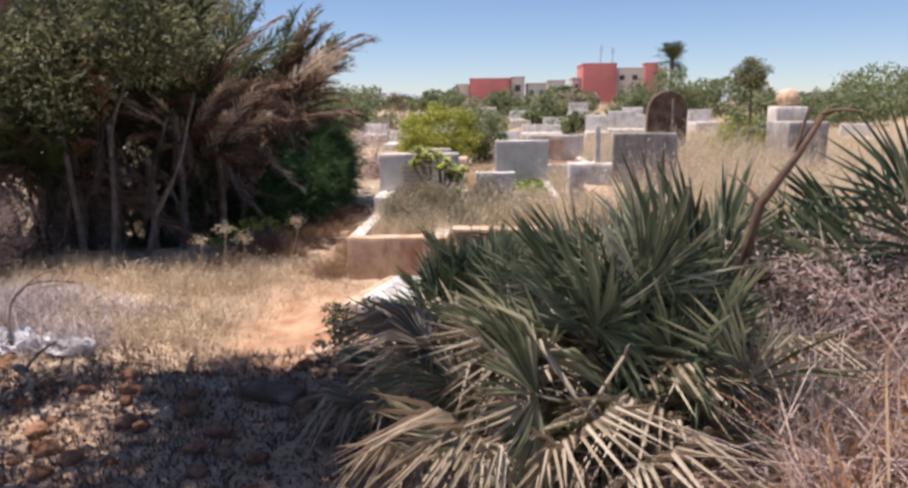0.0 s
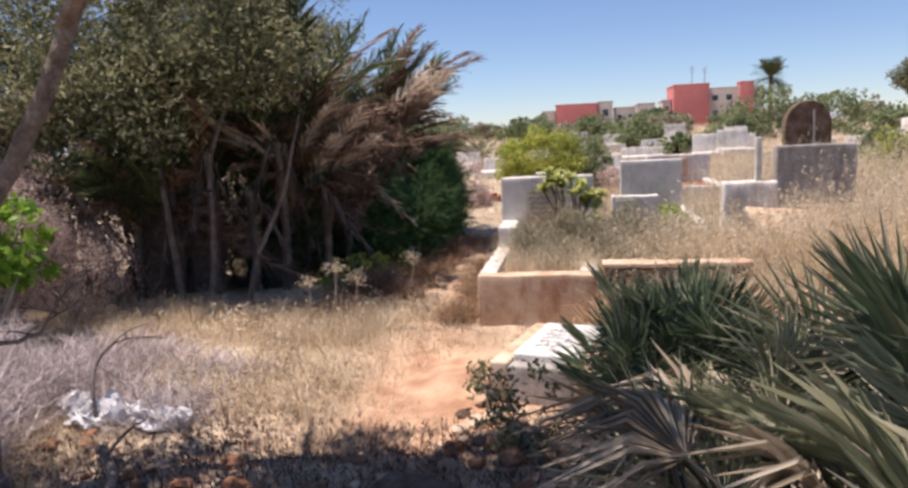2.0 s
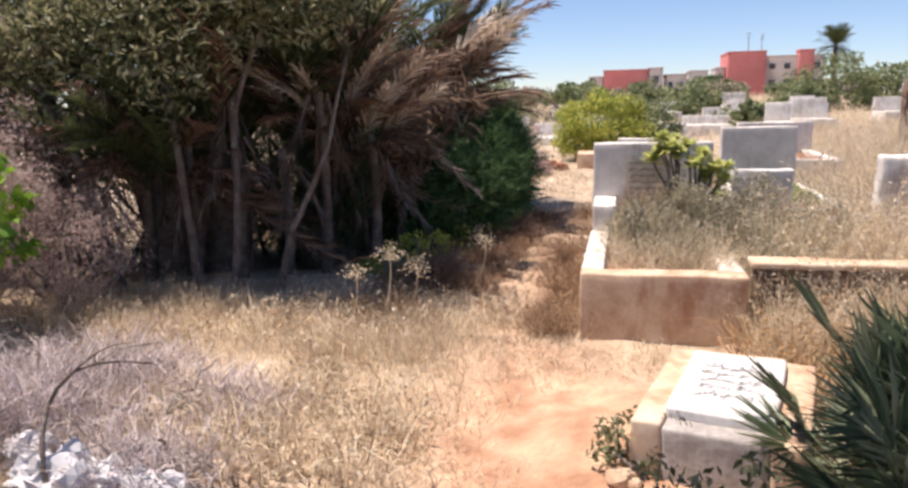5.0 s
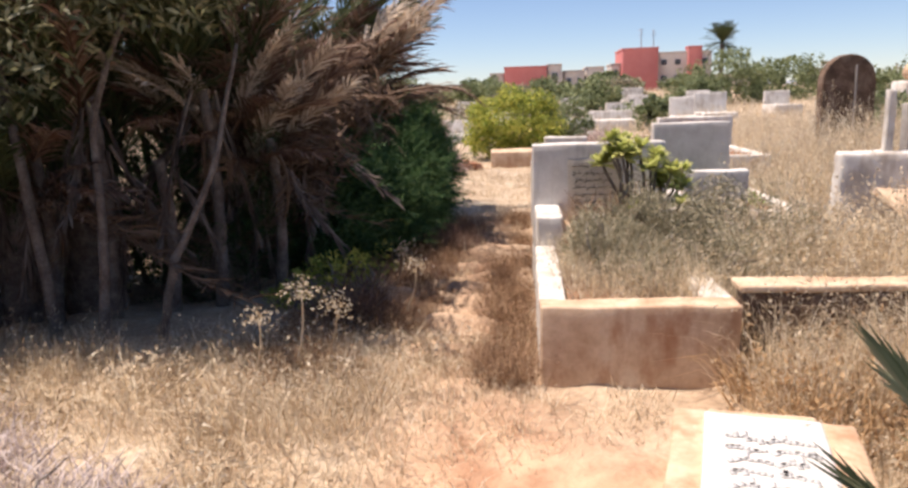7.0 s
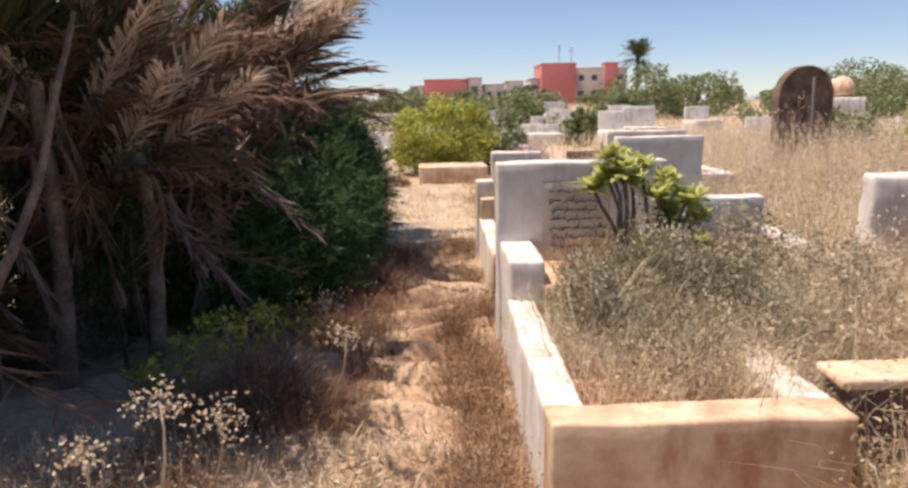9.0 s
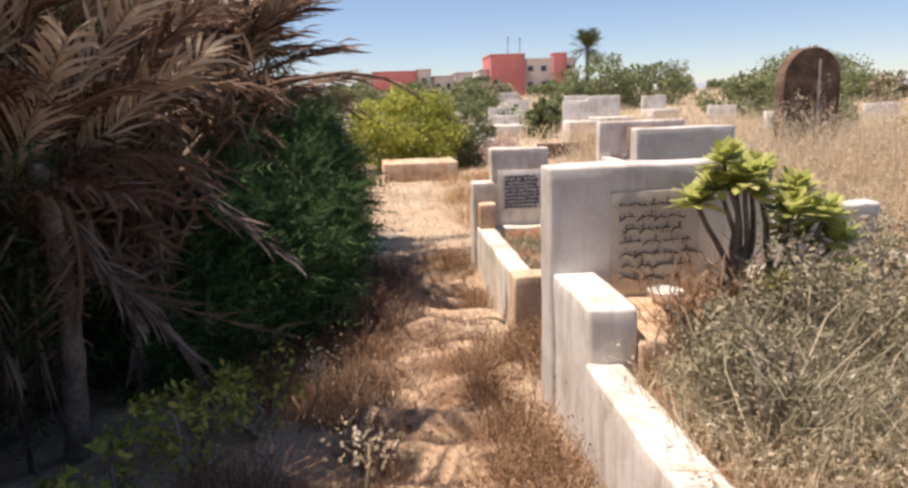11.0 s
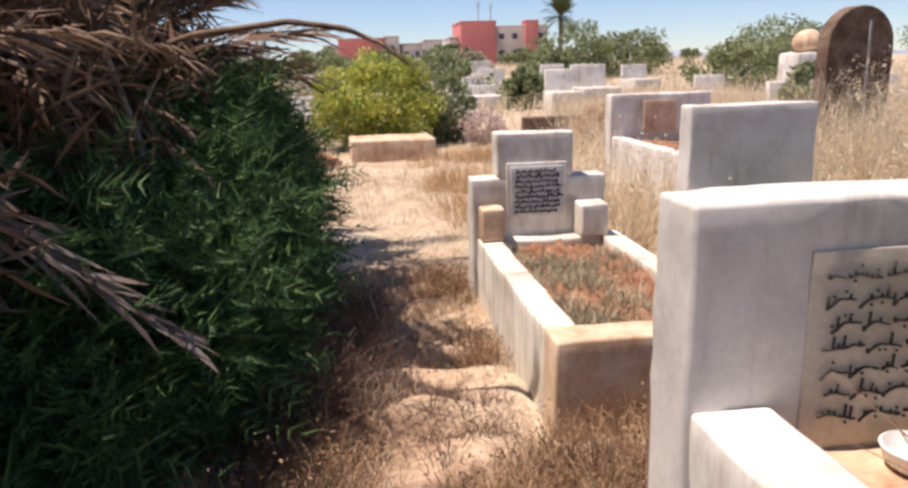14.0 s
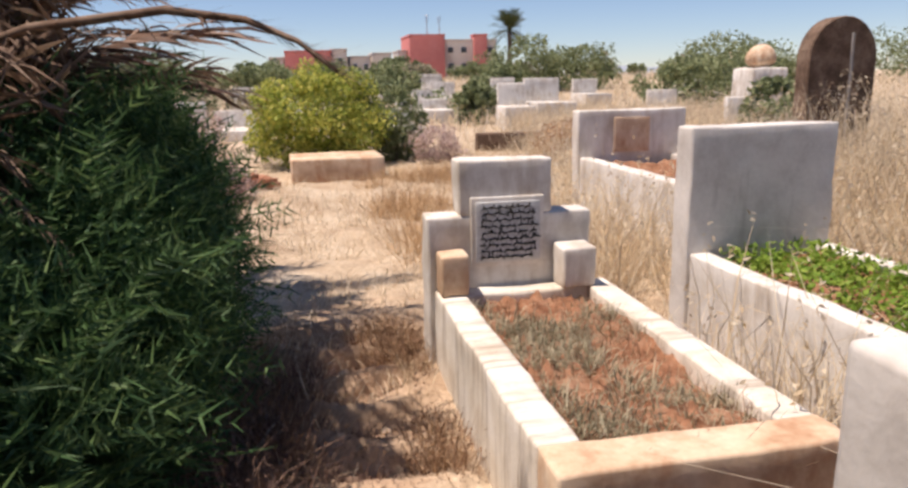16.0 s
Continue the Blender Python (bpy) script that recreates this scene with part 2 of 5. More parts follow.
def gz(x, y):
    """Height of the ground."""
    x, y = np.asarray(x, float), np.asarray(y, float)
    z = -0.11 * smooth(10.3, 13.5, y) - 0.04 * smooth(3, 7, y) * (1 - smooth(8.3, 9.3, y))
    z = z + 0.10 * smooth(1.2, 2.6, x) * smooth(6, 9, y) * (1 - smooth(60, 90, y))
    rough = 0.018 * np.sin(3.1 * x + 1.7 * y) + 0.016 * np.sin(4.7 * y - 2.3 * x + 1.1) + 0.010 * np.sin(9.3 * x + 7.1 * y + 0.4)
    rough = rough + 0.006 * np.sin(17.0 * x - 13 * y) + 0.007 * np.sin(23.0 * y + 5 * x)
    near = 1 - smooth(40, 80, np.hypot(x, y))
    z = z + rough * near
    # worn hollows along the trodden way, each with a steep bowed lip
    dx = x - path_x(y)
    on = np.exp(-(dx / np.where(dx < 0, 0.62, 0.34)) ** 2)
    z = z + on * (-0.03 + (0.14 + 0.03 * smooth(12.2, 13, y)) * (lip(x, y) - 0.45) * smooth(9.4, 10.2, y) * (1 - smooth(15.2, 16.2, y)))
    far = np.hypot(x, y - 10)
    return z + 1.7 * smooth(28, 95, far)


def tri_mesh(name, v, f, mat, smooth_shade=False):
    """A mesh of triangles from arrays."""
    me = bpy.data.meshes.new(name)
    v, f = np.ascontiguousarray(v, np.float32), np.ascontiguousarray(f, np.int32)
    me.vertices.add(len(v))
    me.vertices.foreach_set("co", v.ravel())
    me.loops.add(f.size)
    me.loops.foreach_set("vertex_index", f.ravel())
    me.polygons.add(len(f))
    me.polygons.foreach_set("loop_start", np.arange(0, f.size, 3, dtype=np.int32))
    if smooth_shade:
        me.polygons.foreach_set("use_smooth", np.ones(len(f), bool))
    me.materials.append(mat)
    me.update(calc_edges=True)
    return me


def join(pieces):
    """Several (verts, faces) as one."""
    vs, fs, k = [], [], 0
    for v, f in pieces:
        vs.append(v)
        fs.append(f + k)
        k += len(v)
    return np.concatenate(vs), np.concatenate(fs)


def unit(a):
    return a / np.maximum(np.linalg.norm(a, axis=-1, keepdims=True), 1e-9)


def blades(base, height, width, bend, up=None):
    """Tapered, bent blades: five points and three triangles each."""
    n = len(base)
    ang = rng.uniform(0, 2 * np.pi, n)
    d = np.stack([np.cos(ang), np.sin(ang), np.zeros(n)], 1)
    s_ang = ang + np.pi / 2 + rng.normal(0, 0.6, n)
    side = np.stack([np.cos(s_ang), np.sin(s_ang), np.zeros(n)], 1)
    u = np.tile([0, 0, 1.0], (n, 1)) if up is None else up
    h, w, b = height[:, None], width[:, None], bend[:, None]
    mid = base + u * h * 0.55 + d * h * b * 0.3
    tip = base + u * h * (1 - 0.35 * b) + d * h * b
    v = np.stack([base - side * w / 2, base + side * w / 2, mid - side * w * 0.4, mid + side * w * 0.4, tip], 1).reshape(-1, 3)
    k = np.arange(n)[:, None] * 5
    f = np.concatenate([k + [0, 1, 3], k + [0, 3, 2], k + [2, 3, 4]], 1).reshape(-1, 3)
    return v, f


def leaves(c, size, aspect=0.45, flat=0.0):
    """Pointed leaves, folded a little along the middle, at random turns: four points and two triangles each."""
    n = len(c)
    a = unit(rng.normal(size=(n, 3)) * [1, 1, 1 - flat])
    b = unit(np.cross(a, unit(rng.normal(size=(n, 3)) + [0, 0, flat * 3])))
    nn = np.cross(a, b)
    s = (np.asarray(size) * np.ones(n))[:, None]
    v = np.stack([c - a * s / 2, c + b * s * aspect / 2 + nn * s * 0.08, c + a * s / 2, c - b * s * aspect / 2 + nn * s * 0.08], 1).reshape(-1, 3)
    k = np.arange(n)[:, None] * 4
    return v, np.concatenate([k + [0, 1, 2], k + [0, 2, 3]], 1).reshape(-1, 3)


def tube(pts, radii, sides=6):
    """A tapered limb along points."""
    pts, radii = np.asarray(pts, float), np.asarray(radii, float)
    t = unit(np.gradient(pts, axis=0))
    ref = np.array([0.31, 0.87, 0.17])
    a = unit(np.cross(t, ref))
    b = np.cross(t, a)
    ang = np.arange(sides) * 2 * np.pi / sides
    ring = (np.cos(ang)[None, :, None] * a[:, None] + np.sin(ang)[None, :, None] * b[:, None]) * radii[:, None, None] + pts[:, None]
    v = ring.reshape(-1, 3)
    f = []
    for i in range(len(pts) - 1):
        for j in range(sides):
            p, q = i * sides + j, i * sides + (j + 1) % sides
            f += [(p, q, q + sides), (p, q + sides, p + sides)]
    top = (len(pts) - 1) * sides
    for j in range(1, sides - 1):
        f += [(top, top + j, top + j + 1), (0, j + 1, j)]
    return v, np.array(f)


def arc(p0, p1, sag, n=7, wob=0.0):
    """Points from p0 to p1, bowed by the vector sag."""
    s = np.linspace(0, 1, n)[:, None]
    p = np.asarray(p0, float) * (1 - s) + np.asarray(p1, float) * s + np.asarray(sag, float) * 4 * s * (1 - s)
    if wob:
        p[1:-1] += rng.normal(0, wob, (n - 2, 3))
    return p


def part(name, data, mat, parent, label=""):
    """One mesh object under a thing or a part. data: a bmesh, (verts, faces) or a mesh."""
    if isinstance(data, bmesh.types.BMesh):
        me = bpy.data.meshes.new(name)
        data.to_mesh(me)
        data.free()
        me.materials.append(mat)
    elif isinstance(data, tuple):
        me = tri_mesh(name, data[0], data[1], mat)
    else:
        me = data
    ob = new(name, me)
    ob.parent = parent
    return tagged(ob, label)


def thing(name, where, label, category, group="", turn=0.0, kind=""):
    ob = new(name)
    ob.matrix_world = pose(*where, 0, 0, turn)
    return tagged(ob, label, category, group, kind)


def block(x0, x1, y0, y1, z0, z1, worn=0.009, bevel=0.014, step=0.07):
    """A plastered block with rounded, uneven edges and faces."""
    bm = bmesh.new()
    bmesh.ops.create_cube(bm, size=1)
    for v in bm.verts:
        v.co = Vector(((x0 + x1) / 2 + v.co.x * (x1 - x0), (y0 + y1) / 2 + v.co.y * (y1 - y0), (z0 + z1) / 2 + v.co.z * (z1 - z0)))
    bmesh.ops.bevel(bm, geom=list(bm.edges), offset=bevel, segments=2, profile=0.6, affect="EDGES")
    for axis in range(3):
        lo, hi = ((x0, x1), (y0, y1), (z0, z1))[axis]
        for k in range(1, min(24, int((hi - lo) / step) + 1)):
            at = lo + (hi - lo) * k / (int((hi - lo) / step) + 1)
            co, no = [0, 0, 0], [0, 0, 0]
            co[axis], no[axis] = at, 1
            bmesh.ops.bisect_plane(bm, geom=bm.verts[:] + bm.edges[:] + bm.faces[:], plane_co=co, plane_no=no)
    for v in bm.verts:
        q = v.co * 3.1
        v.co += noise.noise_vector(q) * worn + noise.noise_vector(q * 5) * worn * 0.5
    for f in bm.faces:
        f.smooth = True
    return bm


def script_lines(x0, x1, z0, z1, rows, y, stroke=0.012):
    """Unreadable flowing handwriting: joined strokes with teeth, tails and dots, on an upright face that looks to -y."""
    pieces = []
    q = np.array([[0, 1, 2], [0, 2, 3], [0, 4, 5], [0, 5, 1], [3, 2, 6], [3, 6, 7], [0, 3, 7], [0, 7, 4], [1, 5, 6], [1, 6, 2]])

    def dash(ax, az, bx, bz, w):
        d = unit(np.array([bx - ax, bz - az]))
        n = np.array([-d[1], d[0]]) * w / 2
        ring = [(ax - n[0], az - n[1]), (bx - n[0], bz - n[1]), (bx + n[0], bz + n[1]), (ax + n[0], az + n[1])]
        pieces.append((np.array([[u, y, v] for u, v in ring] + [[u, y + 0.006, v] for u, v in ring]), q))

    line = (z1 - z0) / rows
    for r in range(rows):
        zc = z1 - (r + 0.6) * line
        inset = rng.uniform(0.0, 0.12) * (x1 - x0)
        x = x0 + inset * 0.6
        while x < x1 - inset * 0.5 - line * 0.7:
            w = line * rng.uniform(0.7, 1.9)
            k = max(3, int(w / (line * 0.22)))
            xs = np.linspace(x, x + w, k + 1)
            zs = zc + line * 0.1 * np.sin(np.linspace(0, rng.uniform(2, 6), k + 1)) + rng.normal(0, line * 0.03, k + 1)
            if rng.uniform() < 0.5:
                zs[:2] -= line * np.array([0.3, 0.14])
            for i in range(k):
                dash(xs[i], zs[i], xs[i + 1], zs[i + 1], stroke * rng.uniform(0.8, 1.4))
                if rng.uniform() < 0.5:
                    dash(xs[i], zs[i], xs[i] + line * 0.03, zs[i] + line * rng.choice([0.16, 0.2, 0.55]), stroke * 0.8)
                if rng.uniform() < 0.25:
                    zz = zs[i] + line * rng.choice([-0.26, 0.3])
                    dash(xs[i], zz, xs[i] + stroke * 1.1, zz + stroke * 0.3, stroke * 1.1)
            x += w + line * rng.uniform(0.08, 0.25)
    return join(pieces)


def scatter(n, x0, x1, y0, y1):
    return np.stack([rng.uniform(x0, x1, n), rng.uniform(y0, y1, n)], 1)


def on_ground(xy):
    return np.concatenate([xy, gz(xy[:, 0], xy[:, 1])[:, None] - 0.01], 1)


# ---- ground ----
def ground_axis(fine0, fine1, step, far):
    a = list(np.arange(fine0, fine1, step))
    s, v = step, a[-1]
    while v < far:
        s *= 1.18
        v += s
        a.append(v)
    s, v = step, a[0]
    while v > -far:
        s *= 1.18
        v -= s
        a.insert(0, v)
    return np.array(a)


gx, gy = ground_axis(-5, 4.5, 0.055, 1500), ground_axis(3.0, 18, 0.03, 1500)
GX, GY = np.meshgrid(gx, gy)
GZ = gz(GX, GY)
gv = np.stack([GX, GY, GZ], -1).reshape(-1, 3)
nx, ny = len(gx), len(gy)
ii = (np.arange(ny - 1)[:, None] * nx + np.arange(nx - 1)[None]).ravel()
gf = np.concatenate([np.stack([ii, ii + 1, ii + nx + 1], 1), np.stack([ii, ii + nx + 1, ii + nx], 1)])
GROUND = material("trodden_earth", [(0.38, 0.28, 0.19), (0.52, 0.41, 0.29), (0.63, 0.53, 0.4)], 1.0, 1.6, 0.9, 28, 0.4, relief=0.02)
gme = tri_mesh("ground", gv, gf, GROUND, True)
bare = gme.attributes.new("bare", "FLOAT", "POINT")
bm_path = np.exp(-((GX - path_x(GY)) / 0.42) ** 2) * smooth(5, 7, GY) * (1 - smooth(15, 17, GY))
bm_open = np.exp(-(((GX - 0.15) / 0.75) ** 2 + ((GY - 8.0) / 0.95) ** 2))
bm_start = np.exp(-(((GX - 0.2) / 1.6) ** 2 + ((GY - 5.3) / 1.6) ** 2)) * 0.8
bare.data.foreach_set("value", np.clip(bm_path * 0.55 + bm_open + bm_start, 0, 1).astype(np.float32).ravel())
n, l = GROUND.node_tree.nodes, GROUND.node_tree.links
att = n.new("ShaderNodeAttribute")
att.attribute_name = "bare"
red = n.new("ShaderNodeValToRGB")
red.color_ramp.elements[0].position, red.color_ramp.elements[0].color = 0.35, (0.38, 0.21, 0.125, 1)
red.color_ramp.elements[1].position, red.color_ramp.elements[1].color = 0.65, (0.6, 0.41, 0.27, 1)
rn = n.new("ShaderNodeTexNoise")
rn.inputs["Scale"].default_value, rn.inputs["Detail"].default_value = 4.0, 8.0
ge = n.new("ShaderNodeNewGeometry")
l.new(ge.outputs["Position"], rn.inputs["Vector"])
l.new(rn.outputs["Fac"], red.inputs[0])
gm = n.new("ShaderNodeMix")
gm.data_type = "RGBA"
old = n["Principled BSDF"].inputs["Base Color"].links[0].from_socket
l.new(att.outputs["Fac"], gm.inputs[0])
l.new(old, gm.inputs[6])
l.new(red.outputs[0], gm.inputs[7])
l.new(gm.outputs[2], n["Principled BSDF"].inputs["Base Color"])
tagged(new("ground", gme), "trodden reddish earth with straw litter", "ground", kind="structure")

# far hills
hx = np.linspace(-900, 900, 120)
hz = 14 + 16 * np.exp(-((hx - 60) / 120) ** 2) + 10 * np.exp(-((hx + 350) / 160) ** 2) + 3 * np.sin(hx / 37) + 2 * np.sin(hx / 13 + 1)
hv = np.concatenate([np.stack([hx, np.full(120, 1100.0), np.full(120, -20.0)], 1), np.stack([hx, 1100 + hz, hz], 1), np.stack([hx, 1300 + hz, np.full(120, -20.0)], 1)])
k = np.arange(119)
hf = np.concatenate([np.stack([k + a, k + 1 + a, k + 121 + a], 1) for a in (0, 120)] + [np.stack([k + a, k + 121 + a, k + 120 + a], 1) for a in (0, 120)])
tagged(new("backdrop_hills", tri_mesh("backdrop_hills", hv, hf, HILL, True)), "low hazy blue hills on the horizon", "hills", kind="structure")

# boundary wall
wall = block(-9.5, -4.85, 9.3, 9.5, -0.1, 1.63, 0.012, 0.02, 0.25)
me = bpy.data.meshes.new("wall_west")
wall.to_mesh(me)
wall.free()
me.materials.append(WALL_STREAK)
tagged(new("wall_west", me), "weathered grey rendered boundary wall", "wall", kind="structure")


# ---- graves ----
def planter(g, x0, x1, y0, y1, z0, z1, t, mat_front, mat_side, soil_z, far=True):
    part("front_wall", block(x0, x1, y0, y0 + t * 1.2, z0, z1), mat_front, g)
    part("side_wall", block(x0, x0 + t, y0 + t * 1.2, y1, z0, z1 - 0.003), mat_side, g)
    part("side_wall", block(x1 - t, x1, y0 + t * 1.2, y1, z0, z1 - 0.003), mat_side, g)
    if far:
        part("end_wall", block(x0 + t, x1 - t, y1 - t, y1, z0, z1 - 0.006), mat_side, g)
    n = 26
    xs, ys = np.linspace(x0 + t * 0.7, x1 - t * 0.7, n), np.linspace(y0 + t, y1 - t * 0.6, n)
    X, Y = np.meshgrid(xs, ys)
    Z = soil_z + rng.normal(0, 0.02, X.shape) + 0.02 * np.sin(7 * X + 5 * Y)
    i2 = (np.arange(n - 1)[:, None] * n + np.arange(n - 1)[None]).ravel()
    part("soil_bed", (np.stack([X, Y, Z], -1).reshape(-1, 3), np.concatenate([np.stack([i2, i2 + 1, i2 + n + 1], 1), np.stack([i2, i2 + n + 1, i2 + n], 1)])), SOIL, g, "crumbly red soil")


# first grave: earth-stained planter with an inscribed headstone
g1 = thing("grave", (0, 0, 0), "earth-stained plaster grave with inscribed headstone, overgrown with dry weeds", "grave", "graves along the path")
planter(g1, -0.01, 1.03, 9.42, 11.05, -0.12, 0.44, 0.15, PLASTER_EARTH, PLASTER, 0.34, False)
part("arm_block", block(0.005, 0.2, 11.03, 11.62, -0.15, 0.66), PLASTER, g1)
part("arm_block", block(0.83, 1.03, 11.03, 11.62, -0.15, 0.66), PLASTER, g1)
part("ledge", block(0.2, 0.83, 11.0, 11.62, -0.1, 0.53), PLASTER_EARTH, g1)
head = part("headstone", block(-0.015, 1.04, 11.62, 11.82, -0.2, 1.15), PLASTER_GREY, g1, "grey plastered headstone slab")
part("panel", block(0.27, 0.69, 11.616, 11.64, 0.54, 1.03, 0.002, 0.004), TAN_INK, head, "tan plaster panel")
tagged(part("inscription", script_lines(0.3, 0.67, 0.6, 1.0, 7, 11.606, stroke=0.0042), INK, head, "black handwritten lines"), kind="stuff")

bowl_bm = bmesh.new()
prof = [(0.0, 0.0), (0.05, 0.0), (0.085, 0.03), (0.1, 0.075), (0.092, 0.078), (0.075, 0.035), (0.04, 0.012), (0.0, 0.01)]
ring = [bowl_bm.verts.new((r, 0, z)) for r, z in prof]
bmesh.ops.spin(bowl_bm, geom=ring + [bowl_bm.edges.new((a, b)) for a, b in zip(ring, ring[1:])], cent=(0, 0, 0), axis=(0, 0, 1), angle=2 * math.pi, steps=24)
bmesh.ops.remove_doubles(bowl_bm, verts=bowl_bm.verts[:], dist=0.0005)
me = bpy.data.meshes.new("bowl")
bowl_bm.to_mesh(me)
bowl_bm.free()
me.materials.append(CERAMIC)
ob = new("bowl", me)
ob.matrix_world = pose(0.49, 11.5, 0.53) @ Matrix.Scale(0.8, 4)
tagged(ob, "small white bowl on the grave ledge", "bowl")

# second grave: white planter with stepped headstone
g2 = thing("grave", (0, 0, 0), "whitewashed grave with open soil bed and stepped headstone", "grave", "graves along the path")
planter(g2, 0.04, 1.02, 12.93, 14.9, -0.2, 0.33, 0.15, PLASTER_EARTH, PLASTER_FROND_SHADE, 0.27)
part("corner_block", block(0.05, 0.2, 14.72, 14.9, 0.33, 0.55), PLASTER_EARTH, g2)
part("corner_block", block(0.71, 0.9, 14.72, 14.9, 0.33, 0.55), PLASTER, g2)
hb = block(0.01, 0.94, 14.92, 15.1, -0.15, 0.72)
head = part("headstone", hb, PLASTER, g2, "whitewashed stepped headstone")
part("headstone_top", block(0.19, 0.71, 14.922, 15.098, 0.72, 1.02), PLASTER, head)
part("plaque_frame", block(0.25, 0.66, 14.9, 14.93, 0.44, 0.82, 0.002, 0.005), PLASTER, head)
plq = part("plaque", block(0.275, 0.635, 14.89, 14.925, 0.465, 0.795, 0.001, 0.003), PLAQUE, head, "grey stone plaque")
tagged(part("inscription", script_lines(0.29, 0.62, 0.475, 0.785, 9, 14.884, stroke=0.007), INK, head, "dark engraved lines"), kind="stuff")
# third grave: tall headstone with a green mat in its planter
g3 = thing("grave", (0, 0, 0), "whitewashed grave with plain headstone and green mat planting", "grave", "graves along the path")
planter(g3, 1.52, 2.45, 12.4, 14.85, -0.2, 0.45, 0.13, PLASTER, PLASTER, 0.4, False)
part("headstone", block(1.5, 2.42, 14.85, 15.03, -0.2, 1.16), PLASTER_GREY, g3, "plain grey headstone")
# fourth grave: earth-stained recess behind it
g4 = thing("grave", (0, 0, 0), "whitewashed grave with rust-stained headstone face", "grave", "graves along the path")
planter(g4, 2.22, 3.4, 16.3, 18.4, -0.2, 0.62, 0.14, PLASTER, PLASTER, 0.55, False)
part("headstone", block(2.2, 3.42, 18.4, 18.56, -0.2, 1.1), PLASTER, g4)
part("panel", block(2.6, 3.0, 18.385, 18.42, 0.66, 1.02, 0.002, 0.004), PLASTER_EARTH, g4, "rust-stained face")

# low slab tomb by the start
g5 = thing("slab_tomb", (0.74, 8.1, 0), "low stone-edged tomb with a white lettered slab", "grave", turn=-14)
part("kerb", block(-0.33, -0.2, -0.5, 0.5, -0.1, 0.22), PLASTER_EARTH, g5)
part("kerb", block(0.22, 0.36, -0.5, 0.5, -0.1, 0.21), PLASTER_EARTH, g5)
part("kerb", block(-0.2, 0.22, 0.4, 0.52, -0.1, 0.22), PLASTER_EARTH, g5)
part("kerb", block(-0.2, 0.22, -0.5, -0.36, -0.1, 0.2), CONCRETE, g5)
slab = part("slab", block(-0.21, 0.23, -0.38, 0.42, 0.15, 0.25, 0.004), MARBLE, g5, "white marble slab")
v, f = script_lines(-0.13, 0.15, -0.2, 0.25, 5, 0.0, stroke=0.02)
tagged(part("inscription", (np.stack([v[:, 0], v[:, 2], 0.254 - v[:, 1] * 0.3], 1), f[:, ::-1]), PLAQUE, slab, "faded grey lettering"), kind="stuff")

# white rubble tomb with post on the far side of the weeds
g6 = thing("tomb", (0, 0, 0), "whitewashed rubble tomb with post and dark headstone", "grave")
part("base_block", block(2.48, 3.08, 11.88, 12.03, -0.1, 1.0, 0.025, 0.03), PLASTER, g6)
part("post", block(2.84, 2.91, 11.92, 11.99, 0.98, 1.5), PLASTER, g6)
part("headstone", block(3.1, 3.95, 12.1, 12.24, 0.2, 1.38), CONCRETE, g6, "dark grey headstone")
part("side_wall", block(3.1, 4.2, 11.95, 12.1, -0.1, 0.7), CONCRETE, g6)
tilted = part("slab", block(-0.5, 0.5, -0.3, 0.3, -0.03, 0.03), PLASTER_EARTH, g6, "tilted pale slab")
tilted.matrix_local = pose(3.2, 11.55, 0.55, 24, 6, 20)

small = thing("headstone", (1.3, 11.9, 0), "small plastered headstone among dry weeds", "headstone")
part("slab", block(0, 0.48, 0, 0.12, -0.1, 0.88), PLASTER_GREY, small)
part("edge", block(-0.05, 0.0, 0, 0.12, -0.1, 0.885), PLASTER, small)

low = thing("grave_kerb", (0, 0, 0), "low earth-brown grave wall overgrown with dry grass", "grave")
part("front_wall", block(1.09, 2.3, 9.62, 9.78, -0.1, 0.46, 0.015, 0.03), BROWNSTONE, low)
part("cap", block(1.07, 2.32, 9.6, 9.8, 0.46, 0.5, 0.01, 0.012), PLASTER_EARTH, low)

